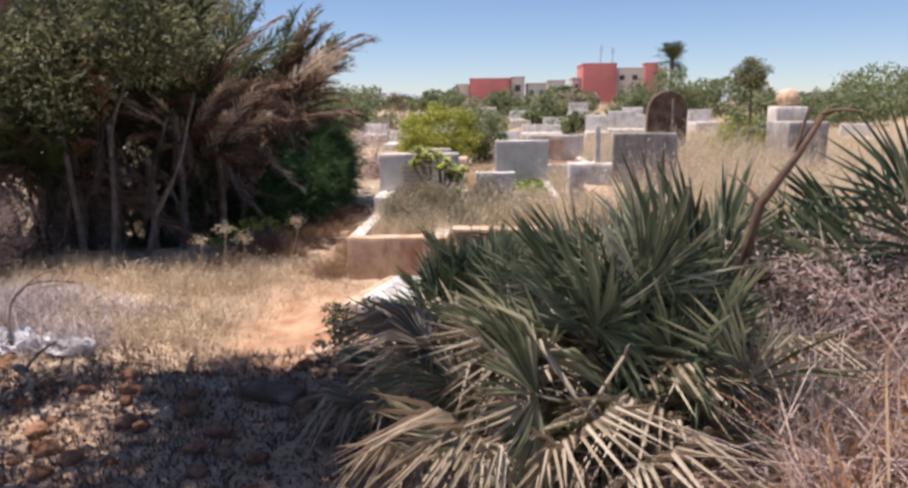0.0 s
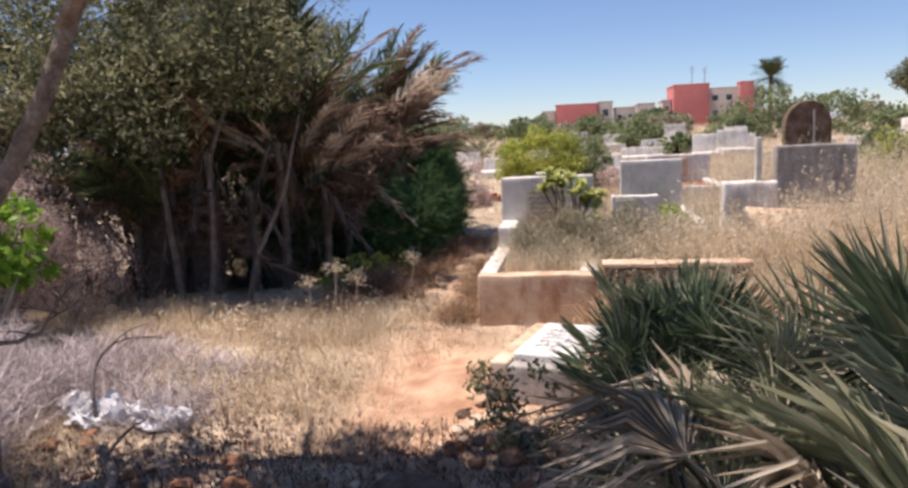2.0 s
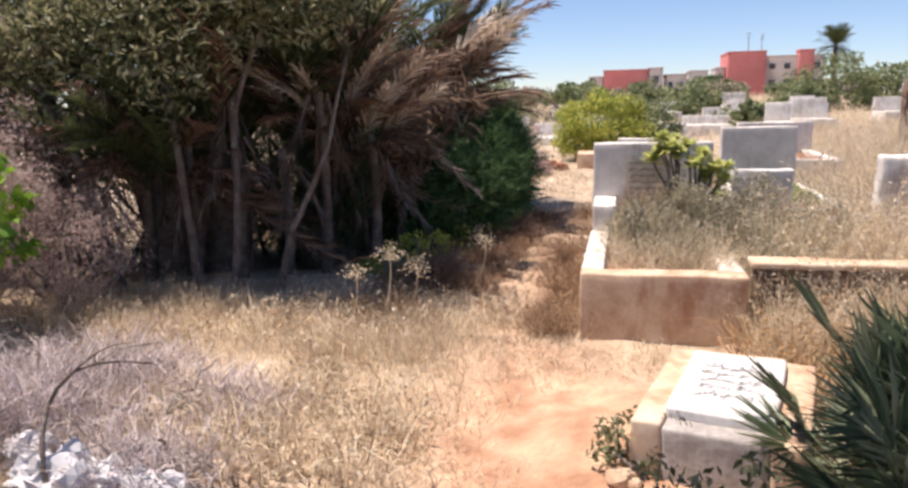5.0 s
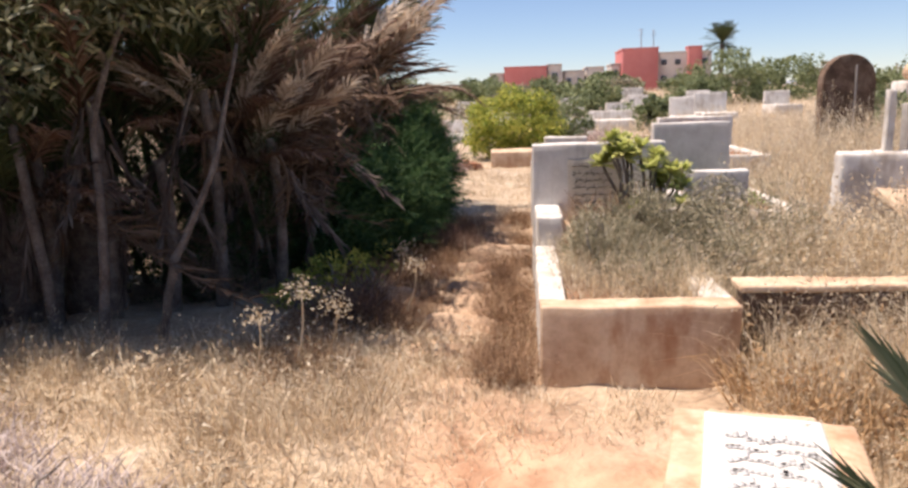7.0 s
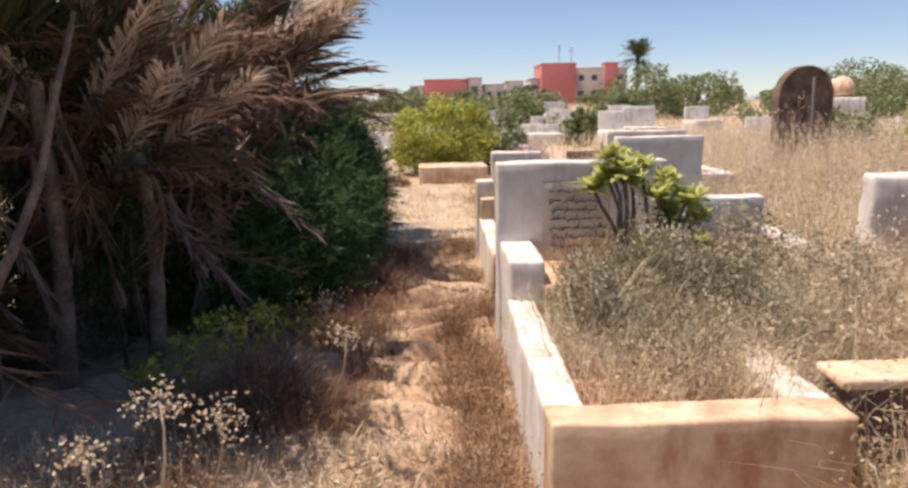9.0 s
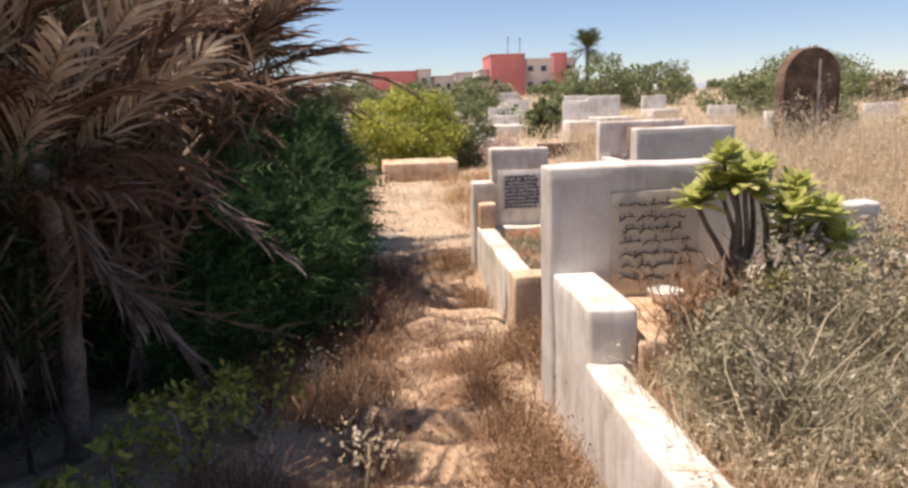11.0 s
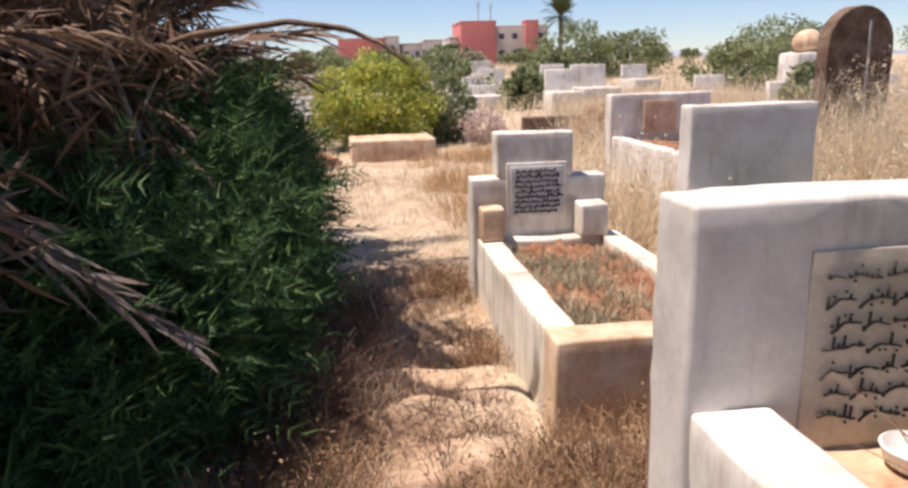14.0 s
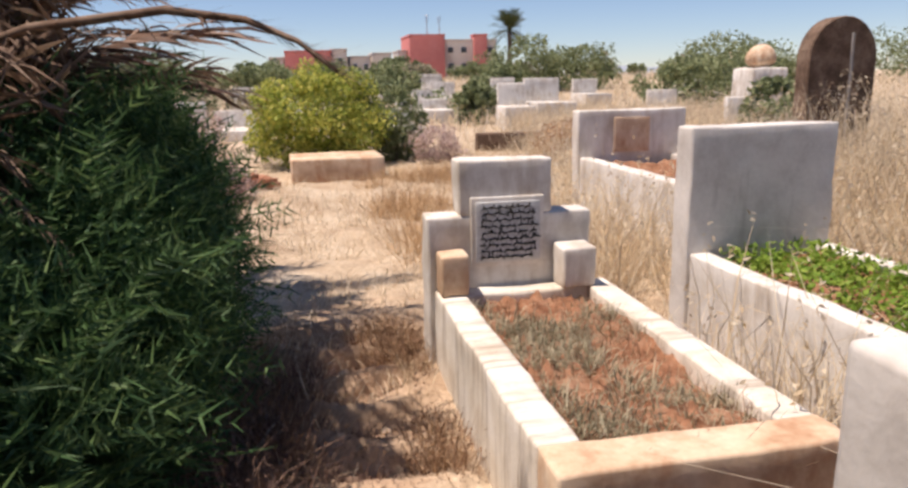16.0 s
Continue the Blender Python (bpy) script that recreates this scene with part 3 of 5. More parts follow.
# graves farther off: (x, y, width, depth, height, material, tall back)
FAR_GRAVES = [(-0.1, 23.6, 1.5, 1.2, 0.42, PLASTER_EARTH, 0), (3.6, 26, 1.4, 0.3, 0.42, BROWNSTONE, 0), (3.6, 37, 1.9, 1.6, 0.5, PLASTER, 0.85),
              (5.5, 32, 0.9, 1.4, 0.7, PLASTER, 1.35), (6.7, 32.6, 1.2, 1.6, 0.8, PLASTER, 1.5),
              (7.9, 18.2, 0.85, 1.0, 1.45, CONCRETE, 0), (2.0, 31, 1.0, 1.8, 0.35, PLASTER, 0.8), (-2.6, 33, 1.2, 1.8, 0.4, PLASTER, 0.9), (-4.6, 38, 1.2, 1.8, 0.5, PLASTER, 1.0),
              (9.5, 26, 1.1, 1.6, 0.4, PLASTER, 1.0), (12.5, 36, 1.2, 1.8, 0.4, PLASTER, 1.0), (8.8, 41, 1.2, 1.8, 0.5, PLASTER, 1.2), (1.0, 44, 1.2, 1.8, 0.5, PLASTER, 1.1),
              (15, 30, 1.2, 1.8, 0.5, PLASTER, 1.0), (3.0, 52, 1.4, 1.8, 0.6, PLASTER, 1.2), (6.5, 48, 1.3, 1.8, 0.6, PLASTER, 1.3), (4.6, 42, 1.1, 1.6, 0.5, PLASTER, 1.1), (-1.2, 40, 1.2, 1.8, 0.5, PLASTER, 1.1), (10.2, 50, 1.4, 1.8, 0.6, PLASTER, 1.4), (13.5, 46, 1.4, 1.8, 0.6, PLASTER, 1.3), (-3.4, 50, 1.4, 1.8, 0.6, PLASTER, 1.3), (18, 44, 1.4, 1.8, 0.6, PLASTER, 1.2), (0.6, 56, 1.6, 1.8, 0.7, PLASTER, 1.4), (7.6, 58, 1.6, 1.8, 0.7, PLASTER, 1.5), (-6.5, 30, 1.2, 1.9, 0.4, PLASTER, 1.0)]
for x, y, w, d, h, m, back in FAR_GRAVES:
    g = thing("grave", (x, y, float(gz(x, y)) - 0.05), "pale plastered grave standing in dry grass" if m is not BROWNSTONE else "low brown stone grave in dry grass", "grave", "far graves", turn=float(rng.uniform(-6, 6)))
    part("base", block(-w / 2, w / 2, -d / 2, d / 2, -0.15, h, 0.012, 0.03, 0.3), m, g)
    if back:
        part("headstone", block(-w / 2 + 0.03, w / 2 - 0.03, d / 2 - 0.2, d / 2 - 0.02, h - 0.02, back, 0.01, 0.02, 0.3), m, g)

# brown domed tomb
dome = thing("domed_tomb", (12.3, 30.4, 0.0), "small tan-domed tomb with pale base behind dry grass", "tomb")
part("base", block(-0.55, 0.55, -0.5, 0.5, -0.2, 1.6, 0.03, 0.05, 0.4), PLASTER, dome)
bm = bmesh.new()
bmesh.ops.create_uvsphere(bm, u_segments=28, v_segments=14, radius=0.42)
for v in bm.verts:
    v.co.z = 1.85 + v.co.z * 0.95 if v.co.z > 0 else 1.85 + v.co.z * 0.65
    v.co += noise.noise_vector(v.co * 2) * 0.03
for f in bm.faces:
    f.smooth = True
part("dome", bm, PLASTER_EARTH, dome)

# round-topped brown stele
stele = thing("stele", (5.2, 18.3, 0.0), "tall brown round-topped stone stele in dry grass", "headstone")
bm = bmesh.new()
outline = [(-0.42, -0.1), (0.42, -0.1)] + [(0.42 * math.cos(a * math.pi / 14), 1.58 + 0.45 * math.sin(a * math.pi / 14)) for a in range(15)]
face = bm.faces.new([bm.verts.new((x, 0, z)) for x, z in outline])
top = bmesh.ops.extrude_face_region(bm, geom=[face])
for v in top["geom"]:
    if isinstance(v, bmesh.types.BMVert):
        v.co.y = 0.22
bmesh.ops.recalc_face_normals(bm, faces=bm.faces[:])
bmesh.ops.bevel(bm, geom=[e for e in bm.edges if abs(e.verts[0].co.y - e.verts[1].co.y) < 0.01], offset=0.012, segments=1, affect="EDGES")
part("slab", bm, BROWNSTONE, stele)
part("plinth", block(-0.5, 0.5, -0.06, 0.28, -0.15, 0.3, 0.015, 0.02, 0.2), BROWNSTONE, stele)
part("rib", block(0.08, 0.115, -0.015, 0.02, 0.3, 1.85, 0.006, 0.008, 0.2), CONCRETE, stele, "paler upright rib")

# broken bricks
pile = thing("brick_pile", (-1.5, 22.5, float(gz(-1.5, 22.5))), "pile of broken red bricks on dry ground", "bricks")
for i in range(34):
    lay = i // 14
    b = part("brick", block(-0.11, 0.11, -0.055, 0.055, 0, 0.065, 0.004, 0.006, 0.2), BRICK, pile) if i == 0 else part("brick", brick_mesh, BRICK, pile)
    brick_mesh = b.data
    b.matrix_local = pose(float(rng.uniform(-0.5, 0.5)) * (1 - 0.3 * lay), float(rng.uniform(-0.25, 0.25)), 0.0 + 0.07 * lay, float(rng.normal(0, 5)), float(rng.normal(0, 5)), float(rng.uniform(0, 180)))


# ---- plants ----
def frond_mesh(name, length, droop, leaf_len, mat, pairs=46, hang=0.0, ragged=0.1):
    """A feathered palm leaf that starts at the origin and reaches along +x, arching down."""
    s = np.linspace(0, 1, 12)
    rach = np.stack([length * s * (1 - 0.18 * droop * s), 0 * s, length * (0.34 * s - droop * 0.62 * s ** 2)], 1)
    pieces = [tube(rach, 0.022 * (1 - 0.85 * s) + 0.002, 4)]
    t = np.linspace(0.16, 0.99, pairs)
    px = np.stack([np.interp(t, s, rach[:, i]) for i in range(3)], 1)
    tan = unit(np.stack([np.interp(t, s, np.gradient(rach[:, i])) for i in range(3)], 1))
    for sgn in (-1, 1):
        ll = leaf_len * (0.5 + 0.9 * np.sin(np.pi * np.clip(t * 0.92 + 0.06, 0, 1))) * rng.uniform(1 - 2 * ragged, 1 + ragged, pairs)
        d = unit(tan * rng.uniform(0.5, 1.0, pairs)[:, None] + np.array([0, sgn, 0.0]) * 0.8 + np.array([0, 0, 0.35 - hang]) + rng.normal(0, ragged, (pairs, 3)))
        tip = px + d * ll[:, None] + np.array([0, 0, -1.0]) * (ll * (0.12 + hang * 0.5))[:, None]
        mid = px + d * ll[:, None] * 0.5
        w = unit(np.cross(d, [0, 0, 1.0])) * 0.008
        v = np.stack([px - w * 0.5, px + w * 0.5, mid - w, mid + w, tip], 1).reshape(-1, 3)
        k = np.arange(pairs)[:, None] * 5
        pieces.append((v, np.concatenate([k + [0, 1, 3], k + [0, 3, 2], k + [2, 3, 4]], 1).reshape(-1, 3)))
    v, f = join(pieces)
    return tri_mesh(name, v, f, mat)


def plume_mesh(name, length, rise, droop, leaf_len, mat, pairs=48, forward=1.0, side=0.6, hang=0.2, width=0.024, ragged=0.12):
    """A long feathered leaf along +x whose leaflets point forwards, each folded and bent down at its tip."""
    s = np.linspace(0, 1, 14)
    rach = np.stack([length * s * (1 - 0.12 * droop * s), 0.05 * length * np.sin(2 * s), length * (rise * s - droop * s ** 2.2)], 1)
    pieces = [tube(rach, 0.02 * (1 - 0.85 * s) + 0.002, 5)]
    t = np.linspace(0.14, 0.99, pairs)
    px = np.stack([np.interp(t, s, rach[:, i]) for i in range(3)], 1)
    tan = unit(np.stack([np.interp(t, s, np.gradient(rach[:, i])) for i in range(3)], 1))
    for sgn in (-1, 1):
        ll = leaf_len * (0.55 + 0.6 * np.sin(np.pi * np.clip(t * 0.8 + 0.16, 0, 1))) * rng.uniform(1 - 2.5 * ragged, 1 + ragged, pairs)
        d = unit(tan * forward + np.array([0, sgn, 0.0]) * side * rng.uniform(0.6, 1.2, pairs)[:, None] + np.array([0, 0, 0.3]) + rng.normal(0, ragged, (pairs, 3)))
        down = np.array([0, 0, -1.0]) * ll[:, None]
        m1, m2, tip = px + d * ll[:, None] * 0.35, px + d * ll[:, None] * 0.7 + down * hang * 0.4, px + d * ll[:, None] + down * hang * rng.uniform(0.6, 1.6, pairs)[:, None]
        w = unit(np.cross(d, [0, 0, 1.0]) + rng.normal(0, 0.35, (pairs, 3))) * width * 0.5
        v = np.stack([px - w * 0.3, px + w * 0.3, m1 - w, m1 + w, m2 - w * 0.8, m2 + w * 0.8, tip], 1).reshape(-1, 3)
        k = np.arange(pairs)[:, None] * 7
        pieces.append((v, np.concatenate([k + [0, 1, 3], k + [0, 3, 2], k + [2, 3, 5], k + [2, 5, 4], k + [4, 5, 6]], 1).reshape(-1, 3)))
    v, f = join(pieces)
    return tri_mesh(name, v, f, mat)


PLUMES_PALE = [plume_mesh("frond", L, r, d, 0.36, FROND_PALE, 46, 1.0, 0.5, 0.35) for L, r, d in ((2.0, 0.3, 0.28), (2.2, 0.25, 0.34))]
PLUMES_BRONZE = [plume_mesh("frond", L, r, d, 0.36, FROND_BRONZE, 48, 1.0, 0.55, 0.4, 0.022) for L, r, d in ((2.1, 0.3, 0.32), (2.0, 0.3, 0.45), (1.7, 0.2, 0.5))]
PLUMES_GREEN = [plume_mesh("frond", L, r, d, 0.4, FROND, 50, 0.9, 0.7, 0.15, 0.026) for L, r, d in ((2.2, 0.3, 0.2), (2.0, 0.3, 0.35))]
HANGING = [plume_mesh("hanging_frond", L, 0.0, d, 0.34, FROND_GREY, 30, 2.6, 0.5, 0.1, 0.03, 0.3) for L, d in ((1.4, 0.12), (1.2, -0.1), (1.6, 0.2))]
FRONDS_GREEN = [frond_mesh("frond", L, d, 0.42, FROND, 50, 0.1) for L, d in ((2.1, 0.5), (2.3, 0.7), (1.9, 0.9))]
FRONDS_DRY = [frond_mesh("frond", L, d, 0.36, FROND_DRY, 46, 0.5, 0.25) for L, d in ((1.9, 0.9), (2.1, 1.2), (1.7, 1.5))]
SKIRT = [frond_mesh("hanging_frond", L, d, 0.3, FROND_DRY, 34, 0.9, 0.4) for L, d in ((1.6, 2.2), (1.9, 2.6))]


def palm(x, y, trunk_h, kinds, label, low=-35, high=60, count=40, a0=0, a1=360, size=1.0, girth=1.0):
    """A feather palm: a scaly trunk and arching leaves, each leaf a part."""
    g0 = float(gz(x, y))
    p = thing("palm_tree", (x, y, g0 - 0.05), label, "palm", "palms of the thicket")
    h = np.linspace(0, 1, 14)
    rad = girth * (0.17 + 0.03 * (np.arange(14) % 2) + 0.05 * (1 - h))
    part("trunk", tube(np.stack([0.05 * np.sin(3 * h), 0 * h, h * (trunk_h + 0.2)], 1), rad, 9), BARK, p)
    for i in range(count):
        ms = kinds[int(rng.integers(len(kinds)))]
        me = ms[int(rng.integers(len(ms)))]
        el = rng.uniform(low, high)
        o = part("frond", me, None, p)
        o.matrix_local = pose(0, 0, trunk_h + float(rng.uniform(-0.25, 0.15)), 0, 0, float(rng.uniform(a0, a1))) @ pose(0.1, 0, 0, float(rng.uniform(-35, 35)), -float(el), 0) @ Matrix.Diagonal((*[size * float(rng.uniform(0.75, 1.1))] * 3, 1))
    return p


def cluster_crown(centers, radii, per, size, aspect=0.45, squash=0.8):
    """Leaves gathered in clumps."""
    cs = []
    for c, r in zip(centers, radii):
        d = unit(rng.normal(size=(per, 3))) * (rng.uniform(0.15, 1, (per, 1)) ** 0.5) * r
        cs.append(np.asarray(c) + d * [1, 1, squash])
    c = np.concatenate(cs)
    return leaves(c, rng.uniform(0.6, 1.25, len(c)) * size, aspect)


def shrub(name, x, y, w, d, h, mat, label, n_clump, per, leaf, stems=7, bark=BARK, category="bush", z0=0.0, group="", kind_bias=0.5, base=None, clump_r=0.2, aspect=0.45):
    """A many-stemmed bush with an uneven crown of leaf clumps."""
    g = thing(name, (x, y, float(gz(x, y)) - 0.03 if base is None else base), label, category, group)
    u = unit(rng.normal(size=(n_clump, 3)))
    r = rng.uniform(0.35, 1.0, (n_clump, 1)) ** kind_bias
    c = u * r * [w / 2, d / 2, (h - z0) / 2] + [0, 0, z0 + (h - z0) / 2]
    c[:, 2] = np.maximum(c[:, 2], 0.05)
    c += rng.normal(0, 0.06 * h, c.shape)
    c[:, 2] = np.abs(c[:, 2])
    for i in range(stems):
        t = c[int(rng.integers(n_clump))]
        b = np.array([rng.uniform(-0.12, 0.12) * w, rng.uniform(-0.12, 0.12) * d, 0])
        m = arc(b, t, [rng.normal(0, 0.06), rng.normal(0, 0.06), 0.05 * h], 7, 0.015)
        part("stem", tube(m, np.linspace(0.022, 0.005, 7) * (0.6 + h * 0.35), 5), bark, g)
    part("crown", cluster_crown(c, rng.uniform(0.6, 1.3, n_clump) * clump_r, per, leaf, aspect), mat, g)
    return g


def brush(name, x, y, r, h, n, mat, label, width=0.006, base=None, spread=1.0, category="brush", group=""):
    """A dry, tangled bush of many thin forked twigs."""
    g = thing(name, (x, y, float(gz(x, y)) - 0.02 if base is None else base), label, category, group)
    ka, kr, kh = rng.uniform(0, 2 * np.pi, 9), rng.uniform(0.1, 0.85, 9) * r, rng.uniform(0.35, 1.1, 9)
    own = rng.integers(0, 9, n)
    a, q = rng.uniform(0, 2 * np.pi, n), rng.uniform(0, 1, n) ** 0.6 * r * 0.45
    z = rng.uniform(0, 1, n) ** 1.5 * h * 0.65 * kh[own]
    b = np.stack([np.cos(ka[own]) * kr[own] + np.cos(a) * q, np.sin(ka[own]) * kr[own] + np.sin(a) * q, z], 1)
    up = unit(np.stack([np.cos(a) * spread * rng.uniform(0, 1, n), np.sin(a) * spread * rng.uniform(0, 1, n), np.full(n, 0.7)], 1) + rng.normal(0, 0.55, (n, 3)))
    up[:, 2] = np.abs(up[:, 2]) * 0.8 + 0.05
    for i in range(5):
        k = int(rng.integers(n))
        part("branch", tube(arc((0, 0, 0), b[k] + [0, 0, h * 0.25], (0, 0, 0.05), 6, 0.02), np.linspace(0.012, 0.004, 6), 5), BARK_PALE, g)
    part("twig_tangle", blades(b, (rng.uniform(0.25, 0.7, n) * h * 0.8 + 0.06) * (0.5 + 0.5 * kh[own]), np.full(n, width), rng.uniform(0, 0.7, n), up), mat, g)
    return g


def fan_mesh(name, mat, spread=250, seg=24, size=0.5, stalk=0.6, curl=0.15, slim=0.021):
    """A fan leaf on its stalk, reaching along +x from the origin."""
    s = np.linspace(0, 1, 5)
    st = np.stack([stalk * s, 0 * s, -0.06 * stalk * s ** 2], 1)
    pieces = [tube(st, 0.009 - 0.004 * s, 4)]
    hub = st[-1]
    an = np.radians(np.linspace(-spread / 2, spread / 2, seg)) + rng.normal(0, 0.035, seg)
    ln = size * (0.72 + 0.28 * np.cos(an * 0.5)) * rng.uniform(0.88, 1.06, seg)
    d = np.stack([np.cos(an), np.sin(an), 0.12 * np.cos(an) + rng.normal(0, 0.05, seg)], 1)
    side = np.stack([-np.sin(an), np.cos(an), 0 * an], 1)
    m = hub + d * ln[:, None] * 0.5
    tip = hub + d * ln[:, None] + np.array([0, 0, -1.0]) * (curl * ln * rng.uniform(0.3, 1.5, seg))[:, None]
    w = (ln * slim)[:, None] * side
    fold = np.array([0, 0, 0.012])
    v = np.stack([hub + 0 * m, m - w + fold, m - fold, m + w + fold, tip], 1).reshape(-1, 3)
    k = np.arange(seg)[:, None] * 5
    pieces.append((v, np.concatenate([k + [0, 1, 2], k + [0, 2, 3], k + [1, 4, 2], k + [2, 4, 3]], 1).reshape(-1, 3)))
    vv, ff = join(pieces)
    return tri_mesh(name, vv, ff, mat)


FANS = [fan_mesh("fan_leaf", FAN, sp, 30, sz, st, cu) for sp, sz, st, cu in ((230, 0.5, 0.55, 0.1), (200, 0.46, 0.65, 0.05), (250, 0.52, 0.45, 0.2), (180, 0.48, 0.7, 0.12))]
FANS_SUNLIT = [fan_mesh("fan_leaf", FAN_SUNLIT, sp, 34, sz, st, cu, 0.014) for sp, sz, st, cu in ((220, 0.5, 0.5, 0.15), (190, 0.48, 0.6, 0.1), (240, 0.5, 0.45, 0.25), (170, 0.5, 0.65, 0.15))]
FANS_DRY = [fan_mesh("fan_leaf", FAN_DRY, sp, 27, sz, st, cu) for sp, sz, st, cu in ((200, 0.45, 0.5, 0.5), (160, 0.42, 0.6, 0.7))]


def fan_palm(x, y, r, label, heads, per, dry=12, size=1.0, pale=0.0):
    """A dwarf fan palm: short heads, each with a burst of fan leaves."""
    p = thing("fan_palm", (x, y, float(gz(x, y)) - 0.03), label, "palm", "dwarf fan palms")
    for h in range(heads):
        a, q = rng.uniform(0, 6.28), r * rng.uniform(0.0, 0.6)
        hx_, hy_, hz_ = q * math.cos(a), q * math.sin(a), rng.uniform(0.12, 0.4) * size
        part("stump", tube([(hx_, hy_, 0), (hx_ * 1.05, hy_ * 1.05, hz_ * 0.6), (hx_ * 1.1, hy_ * 1.1, hz_ + 0.05)], [0.07, 0.06, 0.04], 7), BARK, p)
        for i in range(per):
            # low leaves take the colour with painted sunlight more often
            el = rng.uniform(22, 88)
            o = part("fan_leaf", (FANS_SUNLIT if rng.uniform() < pale * (1.6 if el < 55 else 0.6) else FANS)[int(rng.integers(4))], None, p)
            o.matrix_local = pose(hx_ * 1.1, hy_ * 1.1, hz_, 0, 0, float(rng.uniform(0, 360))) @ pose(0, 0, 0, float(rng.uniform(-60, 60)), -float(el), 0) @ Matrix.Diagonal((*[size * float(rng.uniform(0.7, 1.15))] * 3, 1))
    for i in range(dry):
        o = part("dry_leaf", FANS_DRY[int(rng.integers(2))], None, p)
        o.matrix_local = pose(float(rng.uniform(-0.7, 0.7)) * r, float(rng.uniform(-0.85, 0.4)) * r, float(rng.uniform(0.2, 0.42)) * size, 0, 0, float(rng.uniform(0, 360))) @ pose(0, 0, 0, float(rng.uniform(-40, 40)), float(rng.uniform(-40, 16)), 0) @ Matrix.Diagonal((*[size * float(rng.uniform(0.8, 1.2))] * 3, 1))
    return p


# the dark thicket beside the path
palm(-2.8, 11.6, 1.2, [PLUMES_GREEN, PLUMES_BRONZE], "shaggy palm with upright green and brown fronds", 40, 82, 30)
palm(-2.75, 11.9, 1.0, [PLUMES_PALE, PLUMES_BRONZE, PLUMES_BRONZE, FRONDS_DRY], "palm crown with pale bleached fronds reaching out", 32, 62, 38, -115, -8, 0.78)
palm(-2.7, 12.7, 1.3, [PLUMES_BRONZE, FRONDS_DRY], "palm crown with long withered plumes", 30, 75, 26, -100, 10, 0.62)
palm(-3.5, 11.0, 1.0, [PLUMES_GREEN, PLUMES_GREEN, PLUMES_BRONZE], "dense palm with upright dark green fronds", 40, 82, 34, size=0.95)
palm(-3.9, 10.7, 0.9, [PLUMES_BRONZE, PLUMES_GREEN], "shaggy palm with brown and green fronds", 15, 60, 26, -130, -20, 0.7)
palm(-3.0, 13.5, 1.6, [FRONDS_DRY, PLUMES_BRONZE, PLUMES_GREEN], "shaggy palm with brown dry drooping fronds", 25, 70, 44, size=0.72)
palm(-2.6, 14.7, 1.25, [PLUMES_PALE, PLUMES_BRONZE, PLUMES_BRONZE], "palm with bleached fronds leaning over the path", 24, 58, 22, -35, 45, 1.0)
palm(-2.35, 13.8, 1.4, [FRONDS_DRY, HANGING], "low palm with a shaggy mass of dead fronds", 5, 60, 26, -130, 10, 0.5)
palm(-2.9, 16.4, 1.6, [PLUMES_BRONZE, PLUMES_GREEN], "dense palm with brown and green fronds", 32, 72, 34, -60, 60, 1.1)
palm(-4.4, 12.2, 1.8, [PLUMES_GREEN, PLUMES_BRONZE], "dense palm with dark green fronds", -30, 70, 50)
palm(-3.5, 15.4, 1.7, [PLUMES_GREEN, PLUMES_BRONZE], "dense palm with dark green fronds", -10, 60, 40)
palm(-5.8, 11.4, 1.6, [PLUMES_GREEN, PLUMES_BRONZE], "dense palm with dark green fronds", -30, 70, 40)
for x, y, h, n, q in ((-4.5, 10.3, 1.2, 9, 0.7), (-3.95, 10.45, 1.6, 8, 0.85), (-3.5, 10.5, 1.1, 7, 0.6), (-3.1, 10.6, 1.45, 8, 0.8), (-2.75, 10.8, 1.0, 7, 0.55), (-2.5, 11.1, 1.6, 8, 0.8), (-2.15, 11.5, 1.15, 8, 0.6), (-2.1, 12.2, 1.5, 7, 0.75), (-2.0, 12.9, 1.25, 8, 0.6)):
    palm(x, y, h, [HANGING, HANGING, SKIRT], "dead palm stem with weathered hanging fronds", -89, -48, n, size=q, girth=0.22)


def tree(name, base, limbs, crown_c, crown_r, per, leaf, mat, bark, label, trunk_r=0.09, aspect=0.35):
    g = thing(name, (base[0], base[1], float(gz(base[0], base[1])) - 0.05), label, "tree")
    b = np.array([base[0], base[1], 0.0])
    for i, (pts, r0, r1) in enumerate(limbs):
        p = np.asarray(pts, float) - [base[0], base[1], 0]
        s = np.linspace(0, len(p) - 1, len(p) * 4)
        q = np.stack([np.interp(s, np.arange(len(p)), p[:, j]) for j in range(3)], 1)
        q[1:-1] = (q[:-2] + 2 * q[1:-1] + q[2:]) / 4
        q[1:-1] += rng.normal(0, 0.006, q[1:-1].shape)
        part("trunk" if i == 0 else "limb", tube(q, np.linspace(r0, r1, len(q)), 9), bark, g)
    c = np.asarray(crown_c, float) - [base[0], base[1], 0]
    part("crown", cluster_crown(c, crown_r, per, leaf, aspect), mat, g)
    return g


def cloud(n, center, size, rmin=0.5):
    u = unit(rng.normal(size=(n, 3)))
    return np.asarray(center) + u * (rng.uniform(rmin, 1, (n, 1))) * size


